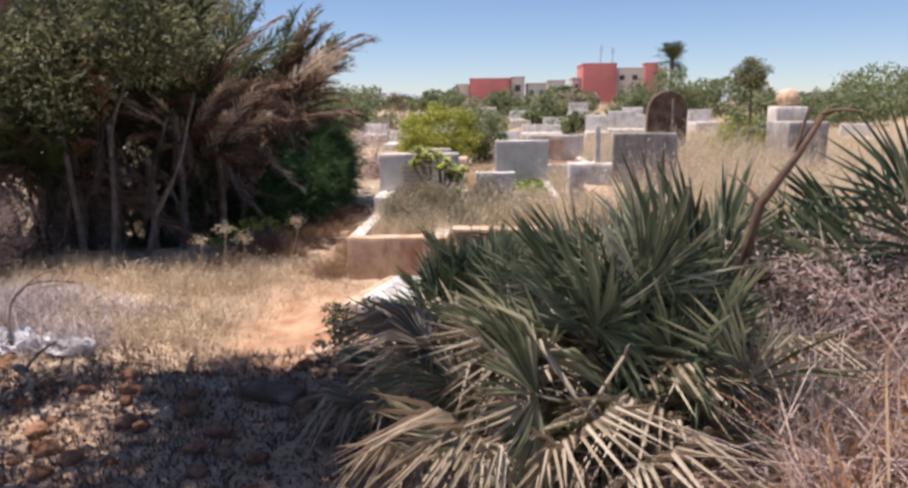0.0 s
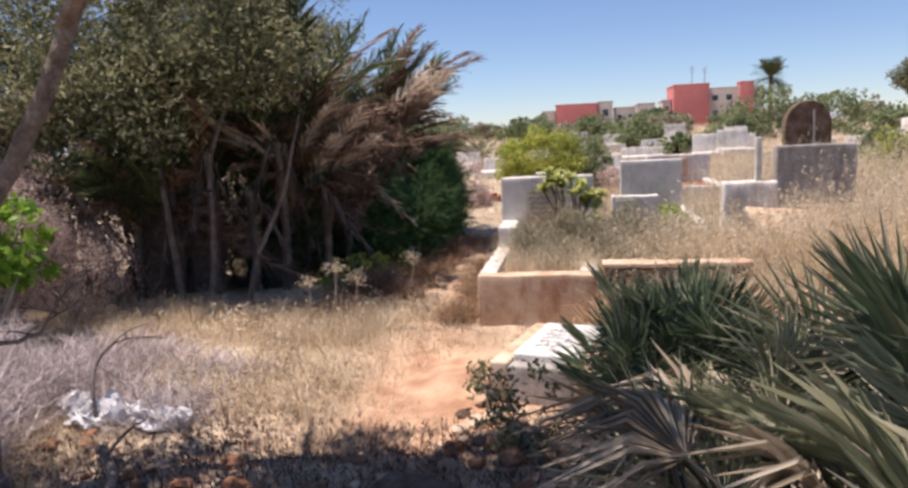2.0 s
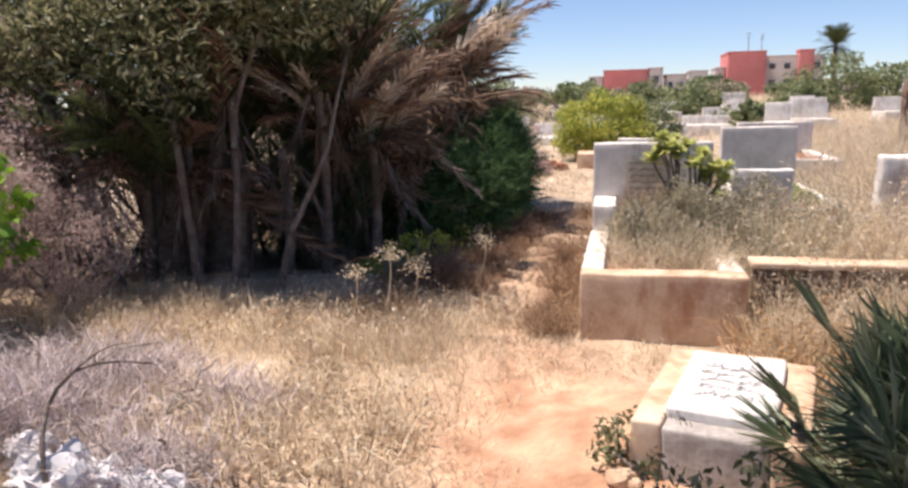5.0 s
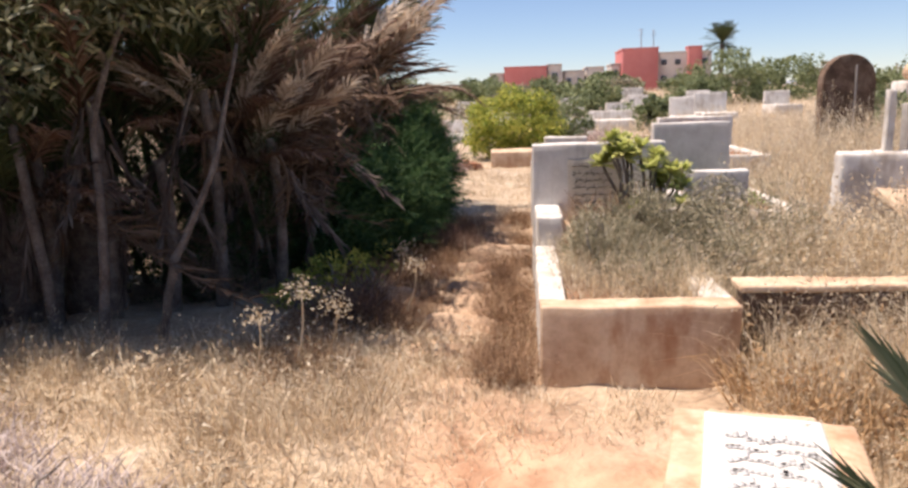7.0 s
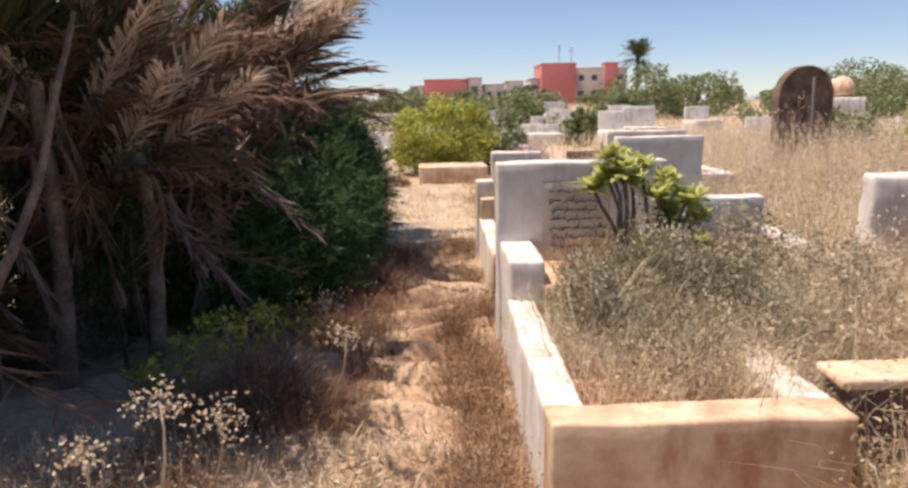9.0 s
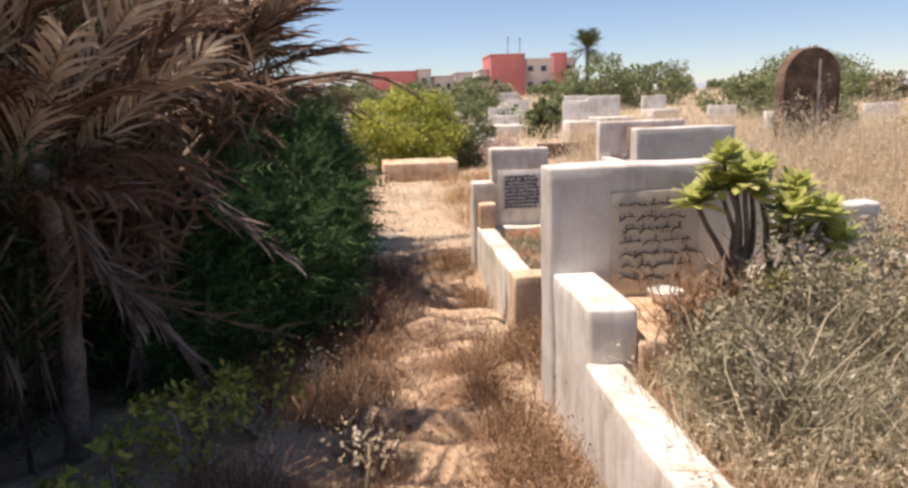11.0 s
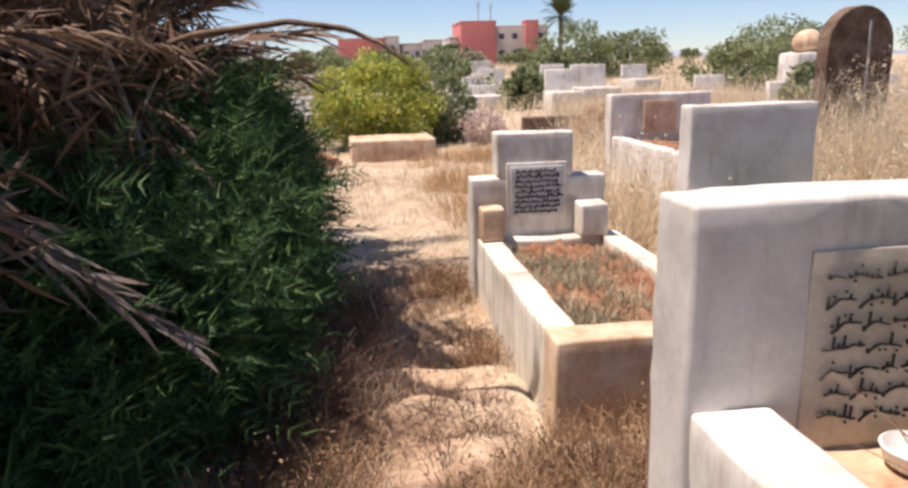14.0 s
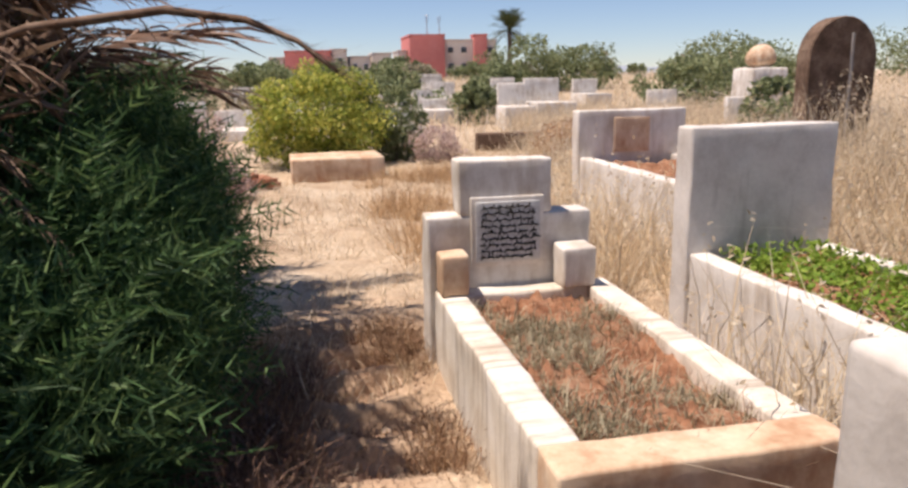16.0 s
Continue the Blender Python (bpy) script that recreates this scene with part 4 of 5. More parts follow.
# evergreen tree rising out of the thicket
# last two clouds and last limb: unseen canopy added to shade the thicket's side
cc = np.concatenate([cloud(90, (-3.7, 10.8, 3.1), (2.0, 1.1, 1.3)), cloud(40, (-5.2, 10.6, 2.6), (1.3, 0.9, 1.0)), cloud(30, (-3.4, 11.6, 3.5), (1.1, 1.2, 0.9)), cloud(34, (-3.0, 10.7, 2.75), (1.2, 0.6, 0.45)), cloud(52, (-3.0, 10.2, 2.5), (1.5, 0.4, 0.4), 0.2), cloud(44, (-4.0, 10.0, 2.1), (1.4, 0.35, 0.5), 0.2), cloud(60, (-4.3, 13.8, 3.5), (1.1, 1.8, 0.7), 0.2), cloud(50, (-4.1, 16.2, 3.4), (1.1, 1.6, 0.7), 0.2)])
tree("evergreen_tree", (-3.3, 10.2), [([(-3.3, 10.2, 0), (-3.35, 10.2, 0.8), (-3.5, 10.3, 1.8), (-3.6, 10.4, 3.0)], 0.045, 0.02), ([(-2.9, 10.1, 0), (-2.85, 10.15, 0.7), (-2.9, 10.3, 1.6), (-2.6, 10.9, 3.0)], 0.04, 0.015),
     ([(-2.55, 10.2, 0), (-2.4, 10.2, 0.6), (-2.1, 10.3, 1.2), (-2.0, 10.6, 2.0)], 0.035, 0.012), ([(-3.9, 10.0, 0), (-4.1, 10.0, 1.0), (-4.8, 10.0, 2.4)], 0.05, 0.02), ([(-3.6, 10.4, 2.6), (-3.9, 12.0, 3.2), (-4.2, 13.8, 3.5), (-4.1, 16.4, 3.5)], 0.035, 0.012)],
     cc, rng.uniform(0.25, 0.5, len(cc)), 165, 0.085, LEAF_OLIVE, BARK, "evergreen tree with fine grey-green leaves above the thicket")

# leaning tree whose crown shades the start of the way
cc = np.concatenate([cloud(48, (-1.3, 6.5, 3.7), (1.4, 0.75, 0.6), 0.2), cloud(50, (-1.0, 5.5, 3.9), (1.3, 1.1, 0.6), 0.2), cloud(9, (-3.0, 6.4, 3.6), (1.1, 0.9, 0.5), 0.2), cloud(18, (-2.2, 5.2, 3.8), (1.3, 0.9, 0.5), 0.2)])
tree("leaning_tree", (-2.0, 6.2), [([(-1.98, 6.2, 0), (-2.1, 6.25, 0.45), (-2.2, 6.3, 1.0), (-2.14, 6.4, 1.35), (-1.85, 6.55, 1.85), (-1.5, 6.9, 3.0)], 0.056, 0.045), ([(-1.7, 6.7, 2.4), (-1.0, 6.6, 3.0), (-0.5, 6.1, 3.7)], 0.04, 0.015), ([(-1.6, 6.85, 2.7), (-2.0, 7.4, 3.4)], 0.035, 0.012)],
     cc, rng.uniform(0.25, 0.45, len(cc)), 230, 0.1, LEAF_OLIVE, BARK, "leaning slender tree with grey-brown bark")

# feathery dark green shrubs on the path side of the thicket
def spray_shrub(x, y, w, d, h, n, label):
    """A bush of feathery sprays: each a thin shoot set with narrow leaflets, pointing outwards and nodding."""
    g = thing("green_shrub", (x, y, float(gz(x, y)) - 0.03), label, "bush", "dark green shrubs")
    knots = unit(rng.normal(size=(26, 3))) * rng.uniform(0.55, 1.0, (26, 1))
    own = knots[rng.integers(0, 26, n)]
    u = unit(own + rng.normal(0, 0.42, (n, 3)))
    c = u * np.linalg.norm(own, axis=1)[:, None] * rng.uniform(0.55, 1.0, (n, 1)) * [w / 2, d / 2, h / 2] + [0, 0, h / 2]
    c[:, 2] = np.abs(c[:, 2])
    for i in range(9):
        b = np.array([rng.uniform(-0.1, 0.1) * w, rng.uniform(-0.1, 0.1) * d, 0])
        part("stem", tube(arc(b, c[int(rng.integers(n))], [0, 0, 0.06 * h], 7, 0.015), np.linspace(0.022, 0.005, 7), 5), BARK, g)
    ax = unit(u * [1, 1, 0.6] + rng.normal(0, 0.35, (n, 3)) + [0, 0, 0.25])
    sd = unit(np.cross(ax, unit(rng.normal(size=(n, 3)) + [0, 0, 1.5])))
    L = rng.uniform(0.14, 0.3, (n, 1)) * np.where(rng.uniform(0, 1, (n, 1)) < 0.15, 1.7, 1.0)
    vs = [np.stack([c - sd * 0.002, c + sd * 0.002, c + ax * L - [0, 0, 0.03]], 1)]
    m = 9
    for j in range(m):
        f = (j + 1) / (m + 0.5)
        p = c + ax * L * f - np.array([0, 0, 0.03]) * f ** 2
        for sg in (-1, 1):
            dl = unit(ax * 0.75 + sd * sg + rng.normal(0, 0.18, (n, 3)))
            ll = L * (0.42 - 0.26 * f) * rng.uniform(0.7, 1.2, (n, 1))
            ww = unit(np.cross(dl, rng.normal(size=(n, 3)))) * 0.0055
            vs.append(np.stack([p - ww, p + ww, p + dl * ll], 1))
    v = np.concatenate(vs).reshape(-1, 3)
    part("crown", (v, np.arange(len(v)).reshape(-1, 3)), LEAF_SPRAY, g)


for x, y, w, d, h, n in ((-1.62, 13.3, 1.15, 1.4, 1.15, 2600), (-1.42, 14.8, 1.15, 1.4, 1.75, 3000), (-1.9, 12.5, 0.85, 0.8, 0.8, 1500), (-2.1, 16.3, 1.8, 1.8, 1.8, 1800), (-1.5, 14.0, 1.1, 1.2, 1.4, 2400), (-1.95, 12.9, 1.1, 1.2, 1.5, 1800), (-2.0, 14.4, 1.3, 1.4, 2.0, 1800)):
    spray_shrub(x, y, w, d, h, n, "dense dark green feathery shrub beside the path")
# dark filler shrubs, added to close gaps and darken the thicket's shaded interior
for x, y, w, d, h in ((-3.7, 11.5, 1.8, 1.0, 2.1), (-2.9, 11.5, 1.3, 0.7, 1.5), (-3.2, 11.9, 2.4, 1.4, 2.2), (-4.4, 11.2, 2.2, 1.2, 2.0), (-2.9, 12.8, 2.0, 1.6, 2.2)):
    shrub("green_shrub", x, y, w, d, h, LEAF_DARK, "dark green filler shrub deepening the shade inside the thicket", 110, 120, 0.06, 9, group="dark green shrubs", clump_r=0.22, aspect=0.14)
# matted dead fronds between the palms
for x, y, w, d, h, z0 in ((-2.15, 14.2, 1.2, 1.3, 2.25, 1.1), (-2.5, 12.2, 1.2, 1.4, 1.9, 0.5), (-2.4, 13.2, 1.3, 1.2, 2.2, 0.8), (-2.6, 15.4, 1.3, 1.3, 2.3, 0.9)):
    shrub("dead_frond_mat", x, y, w, d, h, FROND_DRY, "matted mass of dead brown palm fronds", 80, 46, 0.26, 8, z0=z0, group="dead frond mats", clump_r=0.26, aspect=0.06)
# arching dead frond over the view
g = thing("dead_frond", (-2.4, 14.2, 1.25), "long dead palm frond arching out of the thicket", "palm frond")
way = np.array([(-2.4, 14.2, 1.25), (-1.9, 14.0, 1.5), (-1.45, 13.82, 1.63), (-1.0, 13.64, 1.67), (-0.75, 13.52, 1.63), (-0.6, 13.4, 1.56), (-0.5, 13.25, 1.47)]) - [-2.4, 14.2, 1.25]
part("midrib", tube(way, np.linspace(0.022, 0.006, 7), 6), BROWNSTONE, g)
t = rng.uniform(0.3, 1.0, 240)
p = np.stack([np.interp(t, np.linspace(0, 1, 7), way[:, i]) for i in range(3)], 1)
d = unit(np.array([0.75, -0.35, -0.28]) + rng.normal(0, 0.22, (240, 3)))
w = unit(np.cross(d, [0, 0, 1.0])) * 0.006
k = np.arange(240)[:, None] * 3
part("leaflets", (np.stack([p - w, p + w, p + d * rng.uniform(0.06, 0.16, (240, 1))], 1).reshape(-1, 3), k + [0, 1, 2]), FROND_DRY, g)

# behind the wall and brush
shrub("dry_shrub", -5.25, 10.1, 1.3, 0.8, 2.5, TWIG_PINK, "tall withered shrub behind the boundary wall", 80, 130, 0.045, 14, BARK_PALE, "shrub", z0=0.8, clump_r=0.22, aspect=0.2)
shrub("green_shrub", -7.1, 11.3, 2.6, 2.0, 3.2, LEAF_DARK, "dark tree behind the boundary wall", 100, 220, 0.08, 6, clump_r=0.4)
shrub("dry_shrub", -4.55, 9.05, 1.4, 1.0, 1.75, TWIG_PINK, "tall shrub with pinkish brown withered leaves", 100, 150, 0.045, 20, BARK_PALE, "shrub", clump_r=0.22, aspect=0.2)
shrub("dry_shrub", -3.95, 9.4, 1.0, 0.8, 1.1, TWIG_PINK, "shrub with pinkish brown withered leaves", 70, 130, 0.042, 16, BARK_PALE, "shrub", clump_r=0.2, aspect=0.2)
shrub("dry_shrub", -5.1, 8.7, 1.2, 1.0, 1.0, TWIG_PINK, "shrub with pinkish brown withered leaves", 70, 130, 0.042, 16, BARK_PALE, "shrub", clump_r=0.2, aspect=0.2)
shrub("leafy_plant", -4.15, 8.6, 0.9, 0.7, 1.4, LEAF_BRIGHT, "bright green broad-leaved plant among dry brush", 40, 26, 0.12, 8, BARK_PALE, "plant", clump_r=0.14, aspect=0.6, z0=0.55)
for x, y in ((-1.6, 11.25), (-1.85, 11.0), (-1.4, 11.6)):
    shrub("leafy_plant", x, y, 0.5, 0.4, 0.36, LEAF_LIME, "yellow-green weed at the thicket's foot", 14, 30, 0.045, 6, BARK_PALE, "plant", clump_r=0.1, group="yellow-green weeds")
# grey tangled brush near the leaning tree
for x, y, r, h in ((-2.9, 6.6, 0.7, 0.72), (-3.5, 7.4, 0.9, 0.7), (-2.75, 5.5, 0.65, 0.7), (-4.2, 8.0, 0.9, 0.62), (-3.0, 8.2, 0.7, 0.42), (-2.1, 7.9, 0.6, 0.34), (-3.9, 6.4, 0.9, 0.85), (-3.4, 5.6, 0.6, 0.65), (-2.6, 7.2, 0.6, 0.5), (-4.6, 7.2, 0.8, 0.8), (-1.75, 7.35, 0.4, 0.26), (-2.3, 6.0, 0.4, 0.4)):
    brush("dry_brush", x, y, r, h * 0.9, int(4800 * r), TWIG_GREY, "tangled grey leafless brush on the ground", 0.0065, group="grey brush")
for x, y, r, h in ((-0.98, 13.3, 0.36, 0.42), (-0.95, 13.9, 0.34, 0.38), (-1.3, 10.6, 0.4, 0.36)):
    brush("dry_brush", x, y, r, h, 2200, STRAW_DARK, "dark brown withered brush beside the path", 0.005, group="brown brush")
# bent bare branches in the grey brush
for (p0, p1, sg) in (((-3.1, 6.0, 0.1), (-2.3, 6.0, 0.75), (0, 0, 0.12)), ((-2.6, 5.4, 0.0), (-2.0, 5.6, 0.7), (-0.15, 0, 0.05)), ((-2.0, 7.0, 0.0), (-1.75, 7.4, 0.45), (-0.2, 0, 0.2)), ((-1.95, 6.25, 0.8), (-1.55, 6.4, 0.95), (0, 0, -0.05))):
    g = thing("bare_branch", tuple(p0), "bare dark bent branch in the brush", "branch", "bare branches")
    m = arc((0, 0, -0.05), np.subtract(p1, p0), sg, 9, 0.012)
    part("stem", tube(m, np.linspace(0.014, 0.004, 9), 5), BARK, g)
    for j in (3, 5, 6):
        part("twig", tube(arc(m[j], m[j] + rng.normal(0, 0.18, 3) + [0, 0, 0.1], (0, 0, 0.03), 5), np.linspace(0.006, 0.002, 5), 4), BARK, g)

for pts, r0, m, t in (([(-1.56, 13.68, 0.5), (-1.61, 13.63, 0.81), (-1.7, 13.6, 1.2), (-1.78, 13.56, 1.58), (-1.84, 13.5, 1.75)], 0.022, BARK_PALE, "bare slanting pole-like branch leaning in the thicket"),
                      ([(2.7, 5.62, 0.8), (2.8, 5.6, 1.3), (2.93, 5.57, 1.52), (3.03, 5.55, 1.72)], 0.026, BROWNSTONE, "thick dead flower stalk rising from the fan palm"),
                      ([(1.72, 4.98, 0.82), (1.86, 4.9, 0.62), (2.0, 4.8, 0.5), (2.2, 4.7, 0.4), (2.45, 4.6, 0.22)], 0.013, FAN_DRY, "bleached dead branch lying across the fan palm"),
                      ([(1.3, 5.0, 0.1), (1.45, 4.95, 0.3), (1.65, 4.9, 0.42), (1.9, 4.82, 0.56), (2.05, 4.85, 0.8)], 0.012, FAN_DRY, "bleached dead branch lying across the fan palm")):
    g = thing("bare_branch", pts[0], t, "branch")
    m0 = np.subtract(pts, pts[0])
    part("stem", tube(m0, np.linspace(r0, r0 * 0.6, len(m0)), 7), m, g)
    for j in range(1, len(m0)):
        part("twig", tube(arc(m0[j], m0[j] + rng.normal(0, 0.12, 3) + [0, 0, 0.06], (0, 0, 0.03), 5), np.linspace(r0 * 0.45, 0.002, 5), 4), m, g)

dead = thing("dead_tree", (-2.1, 5.55, -0.05), "bare grey dead trunk with a side branch", "tree trunk")
part("trunk", tube(arc((0, 0, 0), (-0.16, 0.05, 1.28), (0.02, 0, 0), 9, 0.008), np.linspace(0.06, 0.04, 9), 9), BARK, dead)
part("branch", tube(arc((-0.01, 0.03, 0.72), (0.42, 0.3, 0.86), (0, 0, -0.04), 8, 0.012), np.linspace(0.022, 0.007, 8), 6), BARK, dead)
part("branch", tube(arc((-0.02, 0.04, 0.85), (-0.4, 0.3, 1.1), (0, 0, -0.04), 8, 0.012), np.linspace(0.02, 0.006, 8), 6), BARK, dead)

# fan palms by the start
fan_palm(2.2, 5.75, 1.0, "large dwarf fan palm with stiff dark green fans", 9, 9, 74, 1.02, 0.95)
fan_palm(1.43, 7.4, 0.5, "small dwarf fan palm with dark green fans", 6, 15, 8, 0.69)
fan_palm(1.55, 6.0, 0.35, "withered dwarf fan palm with bleached fans", 1, 4, 16, 0.85, 1.0)
fan_palm(3.0, 6.6, 0.4, "dwarf fan palm with stiff green fans", 3, 8, 10, 0.95)
fan_palm(4.15, 5.9, 0.4, "tall dwarf fan palm with stiff green fans", 3, 9, 14, 1.4)
for x, y, r, h, m in ((2.85, 4.7, 0.6, 1.0, TWIG_PINK), (3.3, 5.0, 0.7, 1.45, TWIG_PINK), (2.3, 4.7, 0.5, 0.45, TWIG_RUST), (3.2, 4.1, 0.7, 1.0, TWIG_RUST), (2.75, 5.3, 0.5, 1.05, TWIG_PINK), (2.5, 4.3, 0.5, 0.55, TWIG_PINK), (3.7, 6.3, 0.9, 1.3, TWIG_PINK), (2.6, 7.4, 0.8, 0.75, TWIG_PINK), (4.4, 7.4, 1.0, 1.0, TWIG_PINK), (3.9, 4.9, 0.7, 1.5, TWIG_RUST)):
    brush("dry_brush", x, y, r, h, 1500, m, "rust-brown dry brush beside the fan palm" if m is TWIG_RUST else "pinkish beige dry brush beside the fan palm", 0.008, group="rust brush" if m is TWIG_RUST else "beige brush")
for x, y, w, h, m in ((2.8, 5.15, 0.8, 0.75, TWIG_RUST), (3.2, 5.4, 0.9, 1.25, TWIG_PINK), (3.75, 5.6, 1.0, 1.4, TWIG_PINK), (3.3, 4.75, 0.8, 0.9, TWIG_RUST), (3.0, 6.0, 0.7, 1.15, TWIG_PINK), (2.65, 4.6, 0.7, 0.5, TWIG_PINK), (4.2, 5.1, 0.9, 1.3, TWIG_PINK)):
    shrub("dry_shrub", x, y, w, w * 0.8, h, m, "withered bush with beige dry leaves beside the fan palm", 70, 90, 0.045, 14, BARK_PALE, "shrub", group="withered bushes", clump_r=0.16, aspect=0.22)
brush("dry_brush", 1.75, 5.15, 0.4, 0.55, 260, FAN_DRY, "bare bleached twigs in front of the fan palm", 0.009, spread=0.8, group="bleached twigs")
for x, y, r, h in ((1.15, 6.65, 0.33, 0.36), (1.45, 6.25, 0.36, 0.5), (1.1, 6.15, 0.3, 0.34), (1.7, 6.6, 0.35, 0.5)):
    brush("dry_brush", x, y, r, h, 1100, TWIG_PINK, "pinkish beige dry brush beside the fan palm", 0.008, group="beige brush")
brush("dry_brush", 2.55, 5.1, 0.4, 0.75, 260, FAN_DRY, "bare bleached twigs in front of the fan palm", 0.009, spread=0.8, group="bleached twigs")
shrub("leafy_plant", 0.55, 6.95, 0.55, 0.4, 0.5, LEAF_OLIVE, "small grey-green weed by the slab tomb", 16, 40, 0.045, 6, BARK_PALE, "plant", clump_r=0.09)
shrub("leafy_plant", 0.32, 7.75, 0.35, 0.3, 0.32, LEAF_OLIVE, "small dusty weed by the slab tomb", 12, 40, 0.04, 5, BARK_PALE, "plant", clump_r=0.07)


# rosette plant in front of the first headstone
ro = thing("rosette_plant", (0.66, 11.2, 0.3), "woody plant with yellow-green leaf rosettes on the grave", "plant")
tips = [((-0.2, -0.1, 0.97), 0.13), ((-0.02, -0.05, 0.84), 0.14), ((0.1, 0.08, 0.92), 0.13), ((0.3, 0.12, 0.7), 0.13), ((0.46, -0.02, 0.68), 0.13), ((-0.1, -0.12, 0.9), 0.15), ((-0.26, 0.02, 0.8), 0.14), ((0.24, 0.0, 0.86), 0.14), ((0.36, -0.05, 0.76), 0.15), ((-0.18, -0.05, 0.86), 0.14), ((0.16, -0.1, 0.78), 0.15), ((0.3, 0.05, 0.66), 0.13), ((0.02, -0.22, 0.52), 0.1), ((0.42, -0.15, 0.55), 0.12), ((-0.05, 0.1, 0.95), 0.12), ((0.5, 0.1, 0.78), 0.12)]
part("trunk", tube(arc((0.02, 0, 0), (0.0, 0, 0.38), (0.03, 0, 0), 6, 0.006), np.linspace(0.028, 0.02, 6), 8), BARK, ro)
part("trunk", tube(arc((0.06, 0, 0), (0.12, 0, 0.32), (0.03, 0, 0), 6, 0.006), np.linspace(0.026, 0.018, 6), 8), BARK, ro)
for (tx, ty, tz), rr in [((0.05 + q[0] * 0.8, q[1], q[2] - 0.08 - 0.12 * max(0, q[0])), s * 0.95) for q, s in tips]:
    fork = (0.0, 0.0, 0.36) if tx < 0.12 else (0.12, 0.0, 0.3)
    part("branch", tube(arc(fork, (tx, ty, tz), (0.03, 0, -0.03), 7, 0.008), np.linspace(0.016, 0.009, 7), 7), BARK, ro)
    na = 70
    a, el = rng.uniform(0, 6.28, na), rng.uniform(-0.2, 1.2, na)
    d = np.stack([np.cos(a) * np.cos(el), np.sin(a) * np.cos(el), np.sin(el)], 1)
    sd = np.stack([-np.sin(a), np.cos(a), 0 * a], 1)
    ln = rr * rng.uniform(0.7, 1.1, na)[:, None]
    b = np.array([tx, ty, tz])
    v = np.stack([b + 0 * d, b + d * ln * 0.6 - sd * ln * 0.2, b + d * ln * 0.6 + sd * ln * 0.2, b + d * ln - [0, 0, 0.01]], 1).reshape(-1, 3)
    k = np.arange(na)[:, None] * 4
    part("rosette", (v, np.concatenate([k + [0, 1, 2], k + [1, 3, 2]], 1).reshape(-1, 3)), LEAF_ROSETTE, ro)

# weeds on and around the graves
for x, y, w, h, b in ((0.4, 10.55, 0.45, 0.5, 0.32), (0.72, 10.85, 0.5, 0.6, 0.32), (1.25, 10.9, 0.6, 0.85, 0.05), (0.95, 10.5, 0.4, 0.5, 0.32), (1.7, 10.9, 0.6, 0.8, 0.05), (1.4, 11.4, 0.5, 0.85, 0.05)):
    shrub("weed_bush", x, y, w, w * 0.8, h, GREY_WEED, "dusty grey-green weed with small leaves on the graves", 54, 70, 0.03, 9, BARK_PALE, "weeds", group="leafy grey weeds", base=b, clump_r=0.09, aspect=0.35)
for x, y, r, h, b in ((0.45, 10.45, 0.34, 0.56, 0.32), (0.8, 10.75, 0.35, 0.62, 0.32), (1.3, 10.6, 0.42, 0.85, 0.05), (0.62, 10.2, 0.3, 0.4, 0.32), (1.35, 11.3, 0.35, 0.8, 0.0), (2.7, 14.2, 0.5, 0.7, 0.05), (1.75, 10.7, 0.4, 0.75, 0.05), (1.0, 10.3, 0.32, 0.5, 0.3)):
    brush("weed_bush", x, y, r, h, 1300, GREY_WEED, "grey-green dusty weed bush on the graves", 0.005, b, 0.8, "weeds", "grey weeds")
c = np.concatenate([scatter(2600, 1.66, 2.32, 13.0, 14.8), rng.uniform(0.39, 0.5, (2600, 1))], 1)
tagged(new("green_mat", tri_mesh("green_mat", *leaves(c, rng.uniform(0.03, 0.06, 2600), 0.5, 0.4), MOSS)), "bright green creeping plant filling the planter", "plant", kind="stuff")

for x, y, r, h in ((0.5, 11.12, 0.22, 0.34), (0.78, 11.3, 0.22, 0.42), (0.4, 10.98, 0.16, 0.3), (0.68, 10.98, 0.2, 0.4)):
    brush("weed_bush", x, y, r, h, 420, STRAW_BROWN, "brown dry weed stalks on the grave ledge", 0.006, 0.5, 0.7, "weeds", "brown ledge weeds")

# umbel weeds by the path
for x, y, h in ((-1.45, 9.6, 0.55), (-1.3, 9.75, 0.4), (-1.65, 9.45, 0.42), (-0.95, 10.6, 0.4), (-1.2, 11.6, 0.35)):
    g = thing("umbel_weed", (x, y, float(gz(x, y))), "dry umbel weed with pale seed heads", "weed", "umbel weeds")
    part("stalk", tube(arc((0, 0, 0), (0.12, -0.1, h), (0.03, 0, 0), 6), np.linspace(0.008, 0.004, 6), 5), STRAW, g)
    pc = np.array([0.12, -0.1, h]) + rng.normal(0, 1, (120, 3)) * [0.05, 0.05, 0.035]
    tagged(part("seed_head", leaves(pc, 0.02, 0.7), STRAW_TALL, g), kind="stuff")


